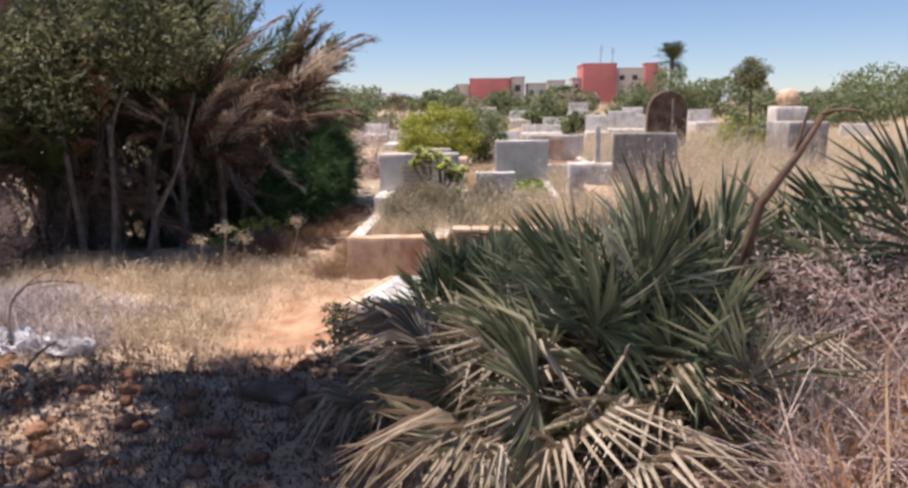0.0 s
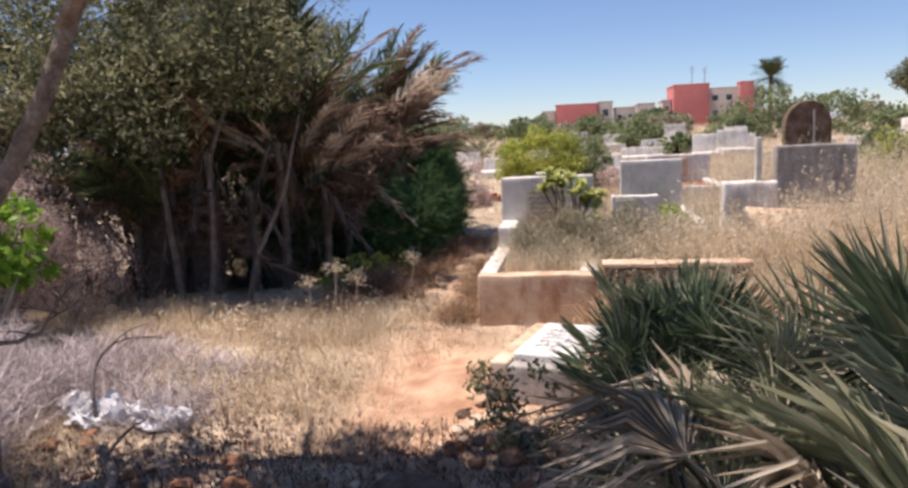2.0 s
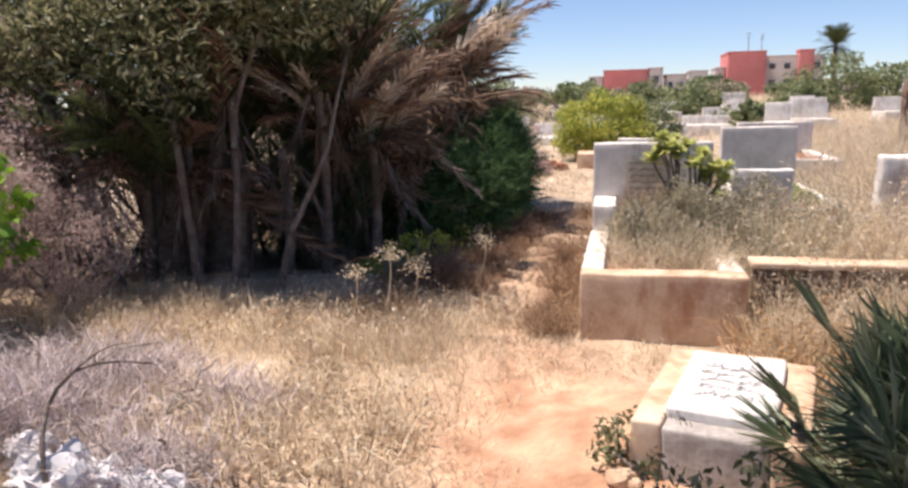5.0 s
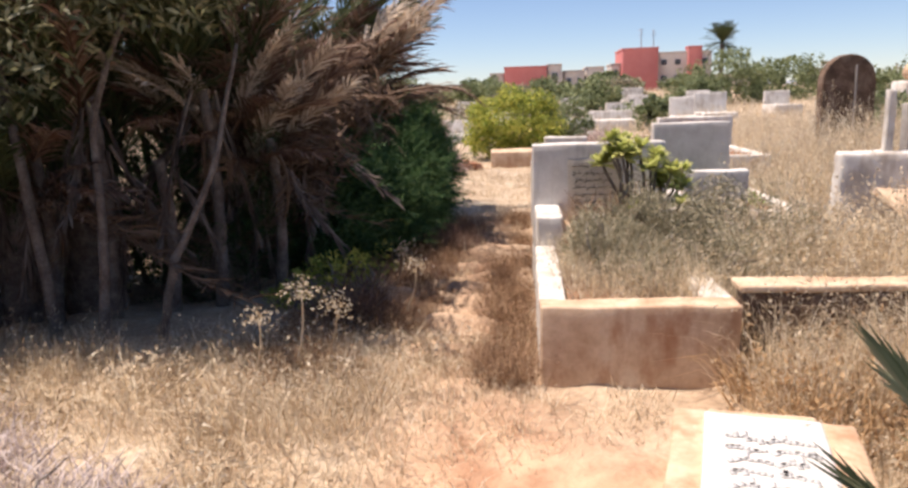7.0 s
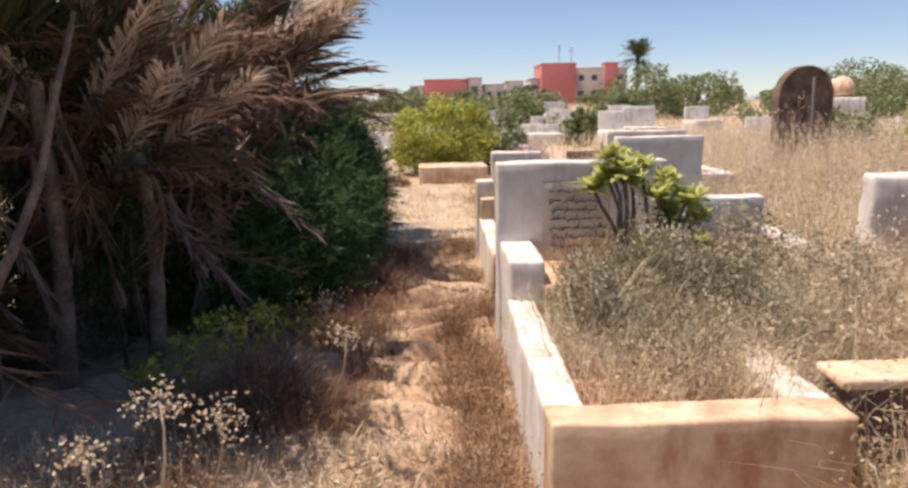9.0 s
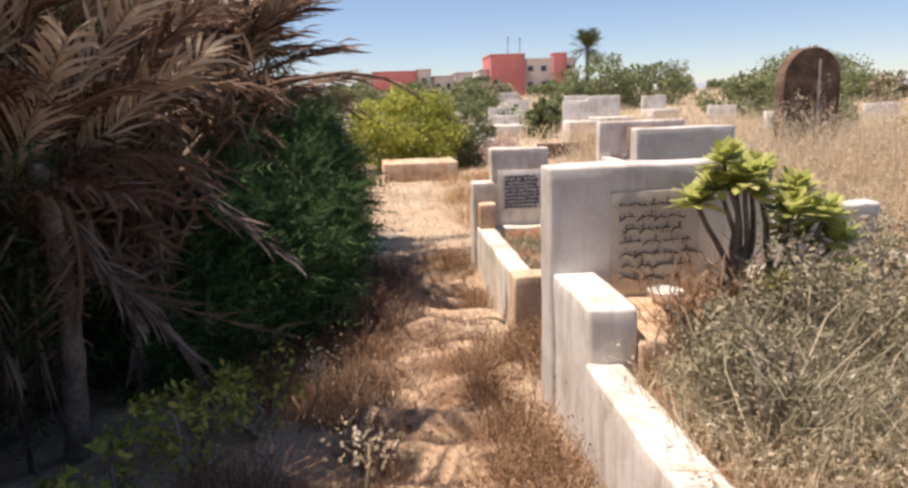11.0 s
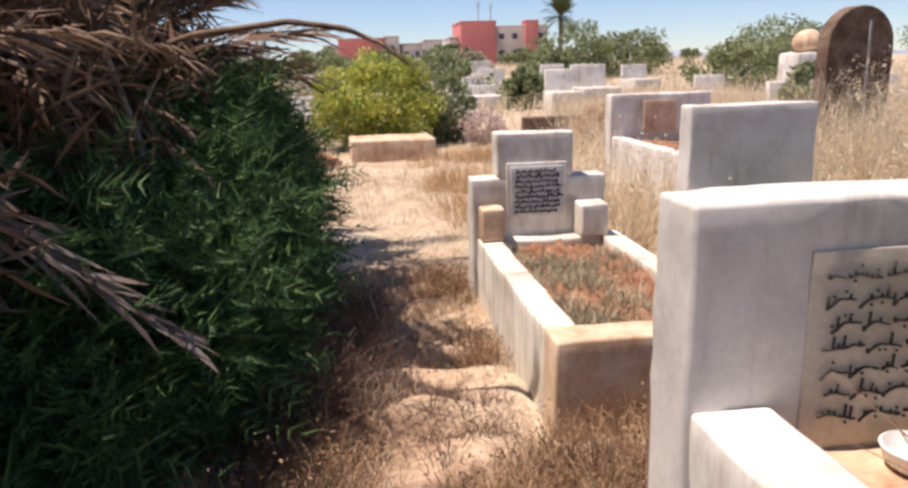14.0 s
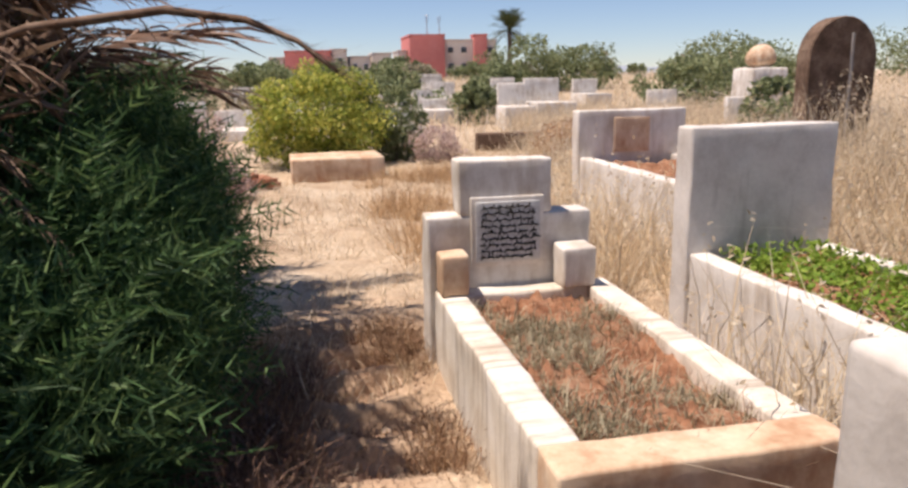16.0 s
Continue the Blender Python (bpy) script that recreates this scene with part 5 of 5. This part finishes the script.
# ---- dry grass ----
def lawn(name, xy, h0, h1, w, mat, label, bend=0.5, z=None, keep=None, tuft=5, spread=0.05, seeds=0.0):
    """Grass in small tufts whose blades lean outwards; seeds: the share of stalks with a seed head."""
    if keep is not None:
        xy = xy[keep(xy[:, 0], xy[:, 1])]
    tall = np.repeat(rng.uniform(h0, h1, len(xy)), tuft)
    xy = np.repeat(xy, tuft, 0)
    n = len(xy)
    off = rng.normal(0, spread, (n, 2))
    xy = xy + off
    base = on_ground(xy) if z is None else np.concatenate([xy, np.full((n, 1), z)], 1)
    up = unit(np.concatenate([off / spread * 0.28 + rng.normal(0, 0.16, (n, 2)), np.ones((n, 1))], 1))
    h = tall * rng.uniform(0.45, 1.1, n)
    bd = rng.uniform(0.05, 1, n) ** 1.5 * bend * 1.3
    pieces = [blades(base, h, np.full(n, w) * rng.uniform(0.5, 1.3, n), bd, up)]
    if seeds:
        pick = rng.uniform(0, 1, n) < seeds
        top = base[pick] + up[pick] * (h[pick] * (1 - 0.3 * bd[pick]))[:, None]
        top = np.repeat(top, 4, 0) + rng.normal(0, 0.012, (len(top) * 4, 3)) * [1, 1, 2.5]
        pieces.append(leaves(top, rng.uniform(1.5, 3.5, len(top)) * w * 1.6, 0.4))
    v, f = join(pieces)
    tagged(new(name, tri_mesh(name, v, f, mat)), label, "grass", kind="stuff")


def patchy(x, y, f=1.0, s=0.0):
    return np.sin(2.3 * f * x + 1.1 * y + s) + np.sin(3.1 * f * y - 1.7 * x + 2 * s) + 0.7 * np.sin(6.3 * x * f + 5.1 * y) 


def off_graves(x, y):
    out = np.ones(len(x), bool)
    for x0, x1, y0, y1 in ((-0.06, 1.08, 9.35, 11.9), (0.0, 1.08, 12.85, 15.15), (1.45, 2.5, 12.3, 15.1), (2.15, 3.5, 16.2, 18.6), (0.2, 1.0, 7.5, 8.75), (2.4, 3.1, 11.8, 12.6)):
        out &= ~((x > x0) & (x < x1) & (y > y0) & (y < y1))
    return out


lawn("dry_grass", scatter(15000, -4.5, 0.6, 6.2, 10.2), 0.04, 0.15, 0.0045, STRAW, "short bleached straw grass on the open ground", 1.2,
     keep=lambda x, y: off_graves(x, y) & (patchy(x, y) > -1.2) & ((y > 7.0 + 0.15 * np.sin(4 * x)) | (x < -1.9)) & (np.exp(-(((x - 0.2) / 0.8) ** 2 + ((y - 8.0) / 1.1) ** 2)) < rng.uniform(0, 0.7, len(x))))
lawn("dry_grass", scatter(4200, -4.2, -0.8, 7.4, 10.0), 0.14, 0.34, 0.0045, STRAW, "longer straw grass at the thicket's foot", 1.0, keep=lambda x, y: (patchy(x, y, 1.3, 1) > -0.2) & (y > 7.8 + 0.2 * x + 1.2), seeds=0.2)
lawn("straw_tufts", scatter(520, -4.2, -0.3, 7.3, 10.1), 0.1, 0.28, 0.008, STRAW, "fluffy straw tufts on the open ground", 1.2, keep=lambda x, y: off_graves(x, y) & (patchy(x, y, 1.1, 21) > 0.0) & ((x < -0.7) | (y > 9.0)), tuft=18, spread=0.055, seeds=0.25)
lawn("straw_tufts", scatter(260, 1.0, 2.6, 8.6, 10.3), 0.15, 0.45, 0.009, STRAW_RUST, "rusty straw tufts beside the first grave", 1.2, keep=off_graves, tuft=16, spread=0.06, seeds=0.25)
lawn("dry_weeds", scatter(5600, -1.7, -0.78, 9.4, 15.5), 0.08, 0.3, 0.005, STRAW_BROWN, "brown dry weeds along the path", 1.1, keep=lambda x, y: (patchy(x, y, 1.2, 2) > -0.6), seeds=0.15)
lawn("dry_grass", scatter(1500, -1.4, -0.6, 9.2, 15.5), 0.06, 0.2, 0.004, STRAW, "pale straw beside the path", 1.2, keep=lambda x, y: (patchy(x, y, 1.6, 8) > 0.0))
lawn("dry_weeds", scatter(3300, -0.36, 0.0, 9.3, 15.5), 0.05, 0.3, 0.0045, STRAW_BROWN, "brown dry weeds between path and graves", 1.1, keep=lambda x, y: off_graves(x, y) & (patchy(x, y, 1.5, 3) > 0.0), spread=0.04, seeds=0.2)
# dark litter only in the hollows, adding the shade of the ruts by colour
lawn("dry_litter", scatter(4400, -1.0, -0.05, 9.0, 16.0), 0.02, 0.08, 0.004, STRAW_DARK, "trodden dry litter, dark as shade in the path's hollows", 1.5, spread=0.06, keep=lambda x, y: off_graves(x, y) & (lip(x, y) < 0.4))
lawn("dry_weeds", scatter(1300, 0.0, 1.5, 11.85, 12.9), 0.08, 0.4, 0.0045, STRAW_BROWN, "brown dry weeds between two graves", 1.0, keep=off_graves, seeds=0.2)
lawn("dry_weeds", scatter(1200, 1.05, 1.5, 12.9, 18.0), 0.08, 0.3, 0.0045, STRAW_BROWN, "brown dry weeds between graves", 1.0, keep=off_graves)
lawn("dry_grass", scatter(900, 0.16, 1.1, 9.72, 11.0), 0.14, 0.42, 0.0045, STRAW_TALL, "straw grass in the grave planter", 0.9, z=0.33, seeds=0.3)
lawn("tall_dry_grass", scatter(1500, 1.05, 2.6, 8.9, 10.4), 0.3, 0.7, 0.005, STRAW_TALL, "rank dry grass beside the first grave", 0.9, keep=off_graves, seeds=0.3)
lawn("tall_dry_grass", scatter(8200, 1.2, 9.5, 10.2, 18.0), 0.45, 1.1, 0.008, STRAW_TALL, "tall dry grass on the uncut ground", 0.95, keep=lambda x, y: off_graves(x, y) & (patchy(x, y, 0.8, 4) > -1.0) & ((x > 3.3) | (y < 10.6) | (y > 12.3)) & ~((x < 1.6) & (y < 12.5) & (patchy(x, y, 1.4, 9) < 0.6)), seeds=0.3)
lawn("tall_dry_grass", scatter(8600, 1.2, 16, 18.0, 34), 0.5, 1.2, 0.01, STRAW_TALL, "tall dry grass on the uncut ground", 0.7, keep=lambda x, y: off_graves(x, y) & (x > path_x(y) + 1.6 + 0.12 * (y - 15)) & (patchy(x, y, 0.6, 5) > -0.9), tuft=6, spread=0.12, seeds=0.25)
lawn("dry_grass", scatter(8000, -6, 4, 14.5, 28), 0.05, 0.26, 0.007, STRAW, "short straw grass on the far slope", 1.1, keep=lambda x, y: off_graves(x, y) & (patchy(x, y, 0.9, 6) > -0.8), spread=0.08)
lawn("dry_grass", scatter(9000, -16, 40, 28, 95), 0.3, 1.0, 0.032, STRAW_TALL, "dry grass on the far field", 0.8, keep=lambda x, y: patchy(x, y, 0.3, 7) > -0.9, spread=0.25)
lawn("tall_dry_grass", scatter(2300, 1.5, 4.4, 10.1, 12.0), 0.4, 0.95, 0.007, STRAW_TALL, "rank pale grass between the graves", 0.8, keep=lambda x, y: ~((x > 2.2) & (x < 3.4) & (y > 10.5) & (patchy(x, y, 1.4, 3) < 1.2)), seeds=0.35)
lawn("dry_weeds", scatter(3200, 0.2, 2.2, 16.6, 23), 0.15, 0.5, 0.007, STRAW_RUST, "rusty dry grass mounds beyond the graves", 1.0, keep=lambda x, y: (patchy(x, y, 0.9, 11) > 0.2) & off_graves(x, y), spread=0.08)
lawn("tall_dry_grass", scatter(800, 1.35, 2.2, 10.5, 12.0), 0.45, 0.85, 0.007, STRAW_TALL, "rank pale grass between the graves", 0.7, seeds=0.4)
lawn("tall_dry_grass", scatter(1700, 3.1, 5.6, 10.4, 13.0), 0.7, 1.3, 0.0075, STRAW_TALL, "rank pale grass between the graves", 0.7, seeds=0.4)
lawn("tall_dry_grass", scatter(1600, 3.8, 7.2, 15.5, 18.2), 1.0, 1.6, 0.007, STRAW_TALL, "rank pale grass before the stele", 0.7, seeds=0.4)
lawn("tall_dry_grass", scatter(1500, 2.6, 6.5, 12.6, 16.5), 0.8, 1.4, 0.009, STRAW_TALL, "tall pale grass behind the graves", 0.9, keep=lambda x, y: off_graves(x, y) & (patchy(x, y, 0.9, 19) > -0.4), seeds=0.45)
lawn("tall_dry_grass", scatter(650, 1.1, 3.4, 9.9, 11.2), 0.45, 0.95, 0.008, STRAW_TALL, "fluffy pale grass beside the first grave", 1.1, seeds=0.6, tuft=8, spread=0.07)
lawn("bed_weeds", scatter(640, 0.2, 0.86, 13.15, 14.7), 0.03, 0.13, 0.006, GREY_WEED, "low grey-green weeds on the red soil bed", 1.2, z=0.265, keep=lambda x, y: patchy(x, y, 2.0, 17) > -0.5, tuft=9, spread=0.035)
lawn("bed_weeds", scatter(120, 0.2, 0.86, 13.15, 14.7), 0.03, 0.16, 0.004, STRAW_BROWN, "dry brown weeds on the red soil bed", 1.2, z=0.265, tuft=7, spread=0.04)
# litter, its dark colour and density chosen to deepen the tree's shade
lawn("soil_litter", scatter(6500, -2.6, 2.2, 4.2, 7.3), 0.02, 0.09, 0.011, STRAW_DARK, "dark dry leaf litter deepening the shade on the earth", 1.5, spread=0.1)
lawn("dry_grass", scatter(900, 1.0, 2.2, 7.8, 9.6), 0.08, 0.34, 0.005, STRAW, "straw tufts by the first grave", 1.0, keep=off_graves, seeds=0.2)

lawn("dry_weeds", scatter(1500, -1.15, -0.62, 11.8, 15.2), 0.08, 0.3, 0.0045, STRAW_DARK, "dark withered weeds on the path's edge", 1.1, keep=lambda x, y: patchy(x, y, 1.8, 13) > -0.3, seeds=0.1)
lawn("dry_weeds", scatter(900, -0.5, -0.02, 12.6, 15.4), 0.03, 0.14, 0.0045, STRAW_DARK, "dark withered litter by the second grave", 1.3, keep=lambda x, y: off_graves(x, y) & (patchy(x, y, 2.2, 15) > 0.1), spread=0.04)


def stone_mesh(seed):
    bm = bmesh.new()
    bmesh.ops.create_icosphere(bm, subdivisions=2, radius=0.5)
    for v in bm.verts:
        q = v.co.copy()
        v.co += noise.noise_vector(q * 1.7 + Vector((seed * 9.1, 0, 0))) * 0.22 + noise.noise_vector(q * 5) * 0.05
        v.co.z *= 0.65
    me = bpy.data.meshes.new("stone")
    bm.to_mesh(me)
    bm.free()
    me.materials.append(PLASTER_EARTH if seed % 2 else BROWNSTONE)
    return me


STONES = [stone_mesh(i) for i in range(6)]
for i in range(46):
    if i < 24:
        x, y, s = rng.uniform(0.1, 1.25), rng.uniform(6.9, 7.75), rng.uniform(0.05, 0.17)
    elif i < 36:
        x, y, s = rng.uniform(-1.8, 1.2), rng.uniform(5.0, 7.0), rng.uniform(0.03, 0.08)
    else:
        x, y, s = rng.uniform(-1.0, 0.0), rng.uniform(9.0, 15.0), rng.uniform(0.02, 0.06)
    o = new("stone", STONES[int(rng.integers(6))])
    o.matrix_world = pose(float(x), float(y), float(gz(x, y)) + 0.12 * float(s), 0, 0, float(rng.uniform(0, 360))) @ Matrix.Scale(float(s), 4)
    tagged(o, "earth-stained broken stone lying on the ground", "stone", "loose stones")

CLODS = []
for i in range(4):
    c = STONES[i].copy()
    c.materials.clear()
    c.materials.append(SOIL)
    CLODS.append(c)
for i in range(70):
    x, y, q = rng.uniform(-2.3, 1.3), rng.uniform(5.2, 7.0), rng.uniform(0.04, 0.15)
    o = new("earth_clod", CLODS[i % 4])
    o.matrix_world = pose(float(x), float(y), float(gz(x, y)) + 0.1 * float(q), 0, 0, float(rng.uniform(0, 360))) @ Matrix.Scale(float(q), 4)
    tagged(o, "crumbly dark red clod of earth on the ground", "clod", "earth clods")
kerb = thing("broken_kerb", (0.28, 6.42, float(gz(0.28, 6.42))), "broken dark red kerb stone sunk in the shaded earth", "kerb", turn=-17)
part("stone", block(-0.4, 0.02, -0.09, 0.09, -0.1, 0.085, 0.02, 0.025), BROWNSTONE, kerb)
part("stone", block(0.04, 0.4, -0.08, 0.08, -0.1, 0.07, 0.022, 0.025), BROWNSTONE, kerb)
log = thing("fallen_branch", (-1.72, 6.62, 0.04), "dark fallen branch lying on the shaded earth", "branch")
part("stem", tube(arc((0, 0, 0), (0.5, -0.62, 0.03), (0.04, 0, 0.05), 8, 0.008), np.linspace(0.03, 0.018, 8), 7), BARK, log)
part("twig", tube(arc((0.2, -0.24, 0.06), (0.36, -0.1, 0.22), (0, 0, 0.03), 5), np.linspace(0.012, 0.004, 5), 5), BARK, log)

# ---- litter ----
def crumpled(name, x, y, w, d, h, label):
    bm = bmesh.new()
    bmesh.ops.create_icosphere(bm, subdivisions=4, radius=0.5)
    for v in bm.verts:
        q = v.co.copy()
        v.co = Vector((q.x * w, q.y * d, max(q.z, -0.25) * h))
        v.co += noise.noise_vector(q * 4 + Vector((x * 7, y, 0))) * 0.3 * min(w, d) + noise.noise_vector(q * 9) * 0.09 * w + noise.noise_vector(q * 21) * 0.035 * w
        v.co.z = max(v.co.z, -0.02)
    me = bpy.data.meshes.new(name)
    bm.to_mesh(me)
    bm.free()
    me.materials.append(PLASTIC_BAG)
    ob = new(name, me)
    ob.matrix_world = pose(x, y, float(gz(x, y)) + 0.03)
    return tagged(ob, label, "plastic bag", "litter bags")


crumpled("plastic_bag", -2.4, 7.35, 0.26, 0.2, 0.22, "crumpled white plastic bag lying in brush")
crumpled("plastic_bag", -2.05, 7.12, 0.48, 0.24, 0.26, "torn white plastic bag lying in brush")
crumpled("plastic_bag", -1.66, 7.12, 0.42, 0.2, 0.16, "flattened white plastic bag on straw")

# ---- middle distance plants ----
shrub("yellow_green_bush", -0.35, 25.4, 2.6, 2.0, 1.75, LEAF_LIME, "round yellow-green bush on the far slope", 130, 110, 0.1, 10, clump_r=0.3)
shrub("green_bush", 1.1, 26.0, 1.4, 1.4, 1.6, LEAF_FAR, "olive green bush on the far slope", 60, 90, 0.1, 8, clump_r=0.28)
for x, y, w, h, m in ((14.6, 60, 6.5, 4.1, LEAF_FAR), (19, 62, 6, 3.6, LEAF_FAR), (15.6, 40, 4.6, 2.4, LEAF_FAR), (5.1, 35, 1.4, 1.5, LEAF_FAR), (22, 48, 5, 2.6, LEAF_FAR), (28, 55, 7, 3.2, LEAF_FAR), (10.5, 52, 3.0, 2.2, LEAF_FAR),
                      (2, 70, 5, 2.4, LEAF_FAR), (-4, 72, 6, 2.6, LEAF_FAR), (-12, 66, 8, 3.2, LEAF_FAR), (36, 70, 9, 4, LEAF_FAR), (8, 78, 5, 2.6, LEAF_FAR), (9, 24.5, 1.8, 1.5, LEAF_FAR), (26, 34, 3.5, 2.4, LEAF_FAR), (-9, 48, 5, 2.8, LEAF_FAR), (45, 60, 10, 4.5, LEAF_FAR)):
    shrub("far_tree", x, y, w, w * 0.8, h * 0.85, m, "dusty, haze-paled green trees beyond the cemetery", 60, 62, 0.1 + 0.0035 * y, 6, group="far trees", clump_r=0.12 * w)

for i in range(34):
    x, y = float(rng.uniform(-9, 40)), float(rng.uniform(40, 92))
    w = float(rng.uniform(1.6, 4.2))
    shrub("far_bush", x, y, w, w * 0.8, float(rng.uniform(1.0, 2.1)), LEAF_FAR if i % 3 else GREY_WEED, "dusty pale green bush on the far field", 34, 40, 0.12 + 0.003 * y, 4, group="far bushes", clump_r=0.15 * w)

for x, y, w, h, m, t in ((-2.4, 24.5, 1.3, 1.1, TWIG_PINK, "withered brown shrub on the far slope"), (-3.6, 22.5, 1.6, 1.3, LEAF_OLIVE, "dusty olive shrub on the far slope"), (1.9, 24.8, 0.9, 0.7, TWIG_PINK, "withered brown shrub on the far slope"),
                      (-5.2, 26, 2.0, 1.6, LEAF_OLIVE, "dusty olive shrub on the far slope"), (-1.7, 21.2, 0.8, 0.5, TWIG_PINK, "withered brown shrub on the far slope"), (3.4, 22.4, 0.7, 0.8, TWIG_RUST, "rusty withered shrub among graves")):
    shrub("dry_shrub" if m is not LEAF_OLIVE else "olive_shrub", x, y, w, w * 0.8, h, m, t, 40, 70, 0.06, 6, clump_r=0.2, group="slope shrubs")

# small round-headed tree at the cemetery's edge
cc = cloud(40, (6.6, 17.3, 2.35), (0.34, 0.34, 0.34), 0.2)
tree("small_tree", (6.6, 17.3), [([(6.6, 17.3, 0), (6.62, 17.3, 1.0), (6.6, 17.3, 2.2)], 0.05, 0.02)], cc, rng.uniform(0.12, 0.2, len(cc)), 110, 0.06, LEAF_OLIVE, BARK, "small clipped tree with a round dark crown")
shrub("green_bush", 6.2, 17.0, 0.9, 0.8, 1.5, LEAF_LIME, "yellow-green bush below the round tree", 30, 70, 0.06, 6, clump_r=0.2)

# tall palm by the red building
tp = thing("tall_palm", (20.2, 85, 0.5), "tall date palm beside the pale building", "palm")
part("trunk", tube(arc((0, 0, -0.3), (0.2, 0, 5.6), (0.1, 0, 0), 8), np.linspace(0.28, 0.2, 8), 8), BARK, tp)
for i in range(46):
    o = part("frond", FRONDS_GREEN[i % 3], None, tp)
    o.matrix_local = pose(0.2, 0, 5.6, 0, 0, float(rng.uniform(0, 360))) @ pose(0, 0, 0, 0, -float(rng.uniform(-50, 75)), 0) @ Matrix.Diagonal((1.15, 1.9, 1.15, 1))


# ---- buildings ----
def building(x0, x1, y, d, z1, mat, storeys, bays, label, parapet=0.4, z0=-0.5):
    b = thing("building", (x0, y, 0), label, "building")
    w = x1 - x0
    part("wall", block(0, w, 0, d, z0, z1, 0.0, 0.03, 50), mat, b)
    part("parapet", block(-0.06, w + 0.06, -0.06, d + 0.06, z1 - 0.12, z1 + 0.12, 0.0, 0.02, 50), mat, b)
    sh = (z1 - 0.3) / storeys
    for s in range(storeys):
        for k in range(bays):
            cx, cz = (k + 0.5) * w / bays, s * sh + sh * 0.55
            ww, wh = min(1.0, w / bays * 0.5), sh * 0.42
            win = part("window", block(cx - ww / 2, cx + ww / 2, -0.05, 0.06, cz - wh / 2, cz + wh / 2, 0.0, 0.01, 50), WHITE_WALL, b)
            part("pane", block(cx - ww / 2 + 0.07, cx + ww / 2 - 0.07, -0.07, 0.0, cz - wh / 2 + 0.07, cz + wh / 2 - 0.07, 0.0, 0.005, 50), GLASS, win)
    return b


rb = building(13.1, 17.6, 105, 8, 7.0, RED_WALL, 3, 0, "red painted block of flats with blank side wall")
building(17.65, 24.6, 106, 8, 6.4, PALE_WALL, 3, 4, "pale block of flats with dark windows")
building(11.9, 13.0, 107, 6, 5.2, PALE_WALL, 3, 1, "narrow pale house beside the red one")
building(21.5, 23.2, 105.3, 2, 7.0, RED_WALL, 3, 0, "dark red stair tower of the flats")
building(-2.2, 3.1, 100, 6, 5.0, RED_WALL, 2, 0, "low red painted house among trees")
building(3.2, 5.0, 101, 6, 5.2, PALE_WALL, 2, 1, "beige house with flat roof")
building(5.4, 8.0, 103, 6, 4.4, PALE_WALL, 2, 2, "beige house with flat roof")
building(8.3, 10.6, 104, 6, 4.8, PALE_WALL, 2, 1, "grey house with flat roof")
building(-4.0, -2.3, 100.5, 5, 4.3, PALE_WALL, 1, 1, "small pale house with flat roof")
building(-24, -9, 110, 8, 2.6, WHITE_WALL, 1, 5, "long low white building on the horizon")
building(26, 34, 120, 8, 3.6, PALE_WALL, 1, 3, "low pale house beyond the trees")
for x, h in ((15.7, 2.6), (17.3, 2.4)):
    a = thing("antenna", (x, 107, 7.0), "thin rooftop antenna mast on the red building", "antenna", "rooftop antennas")
    part("mast", tube([(0, 0, 0), (0, 0, h * 0.5), (0, 0, h)], [0.06, 0.05, 0.04], 6), STEEL, a)
    for j in (0.7, 0.85, 0.97):
        part("crossbar", tube([(-0.3, 0, h * j), (0, 0, h * j), (0.3, 0, h * j)], [0.03] * 3, 5), STEEL, a)

# the pale dry bush beside the large fan palm
brush("dry_brush", 2.85, 5.1, 0.42, 1.15, 2600, TWIG_GREY, "pale grey dry bush beside the fan palm", 0.005, group="pale brush")
brush("dry_brush", 3.15, 5.35, 0.4, 1.0, 2000, TWIG_GREY, "pale grey dry bush beside the fan palm", 0.005, group="pale brush")
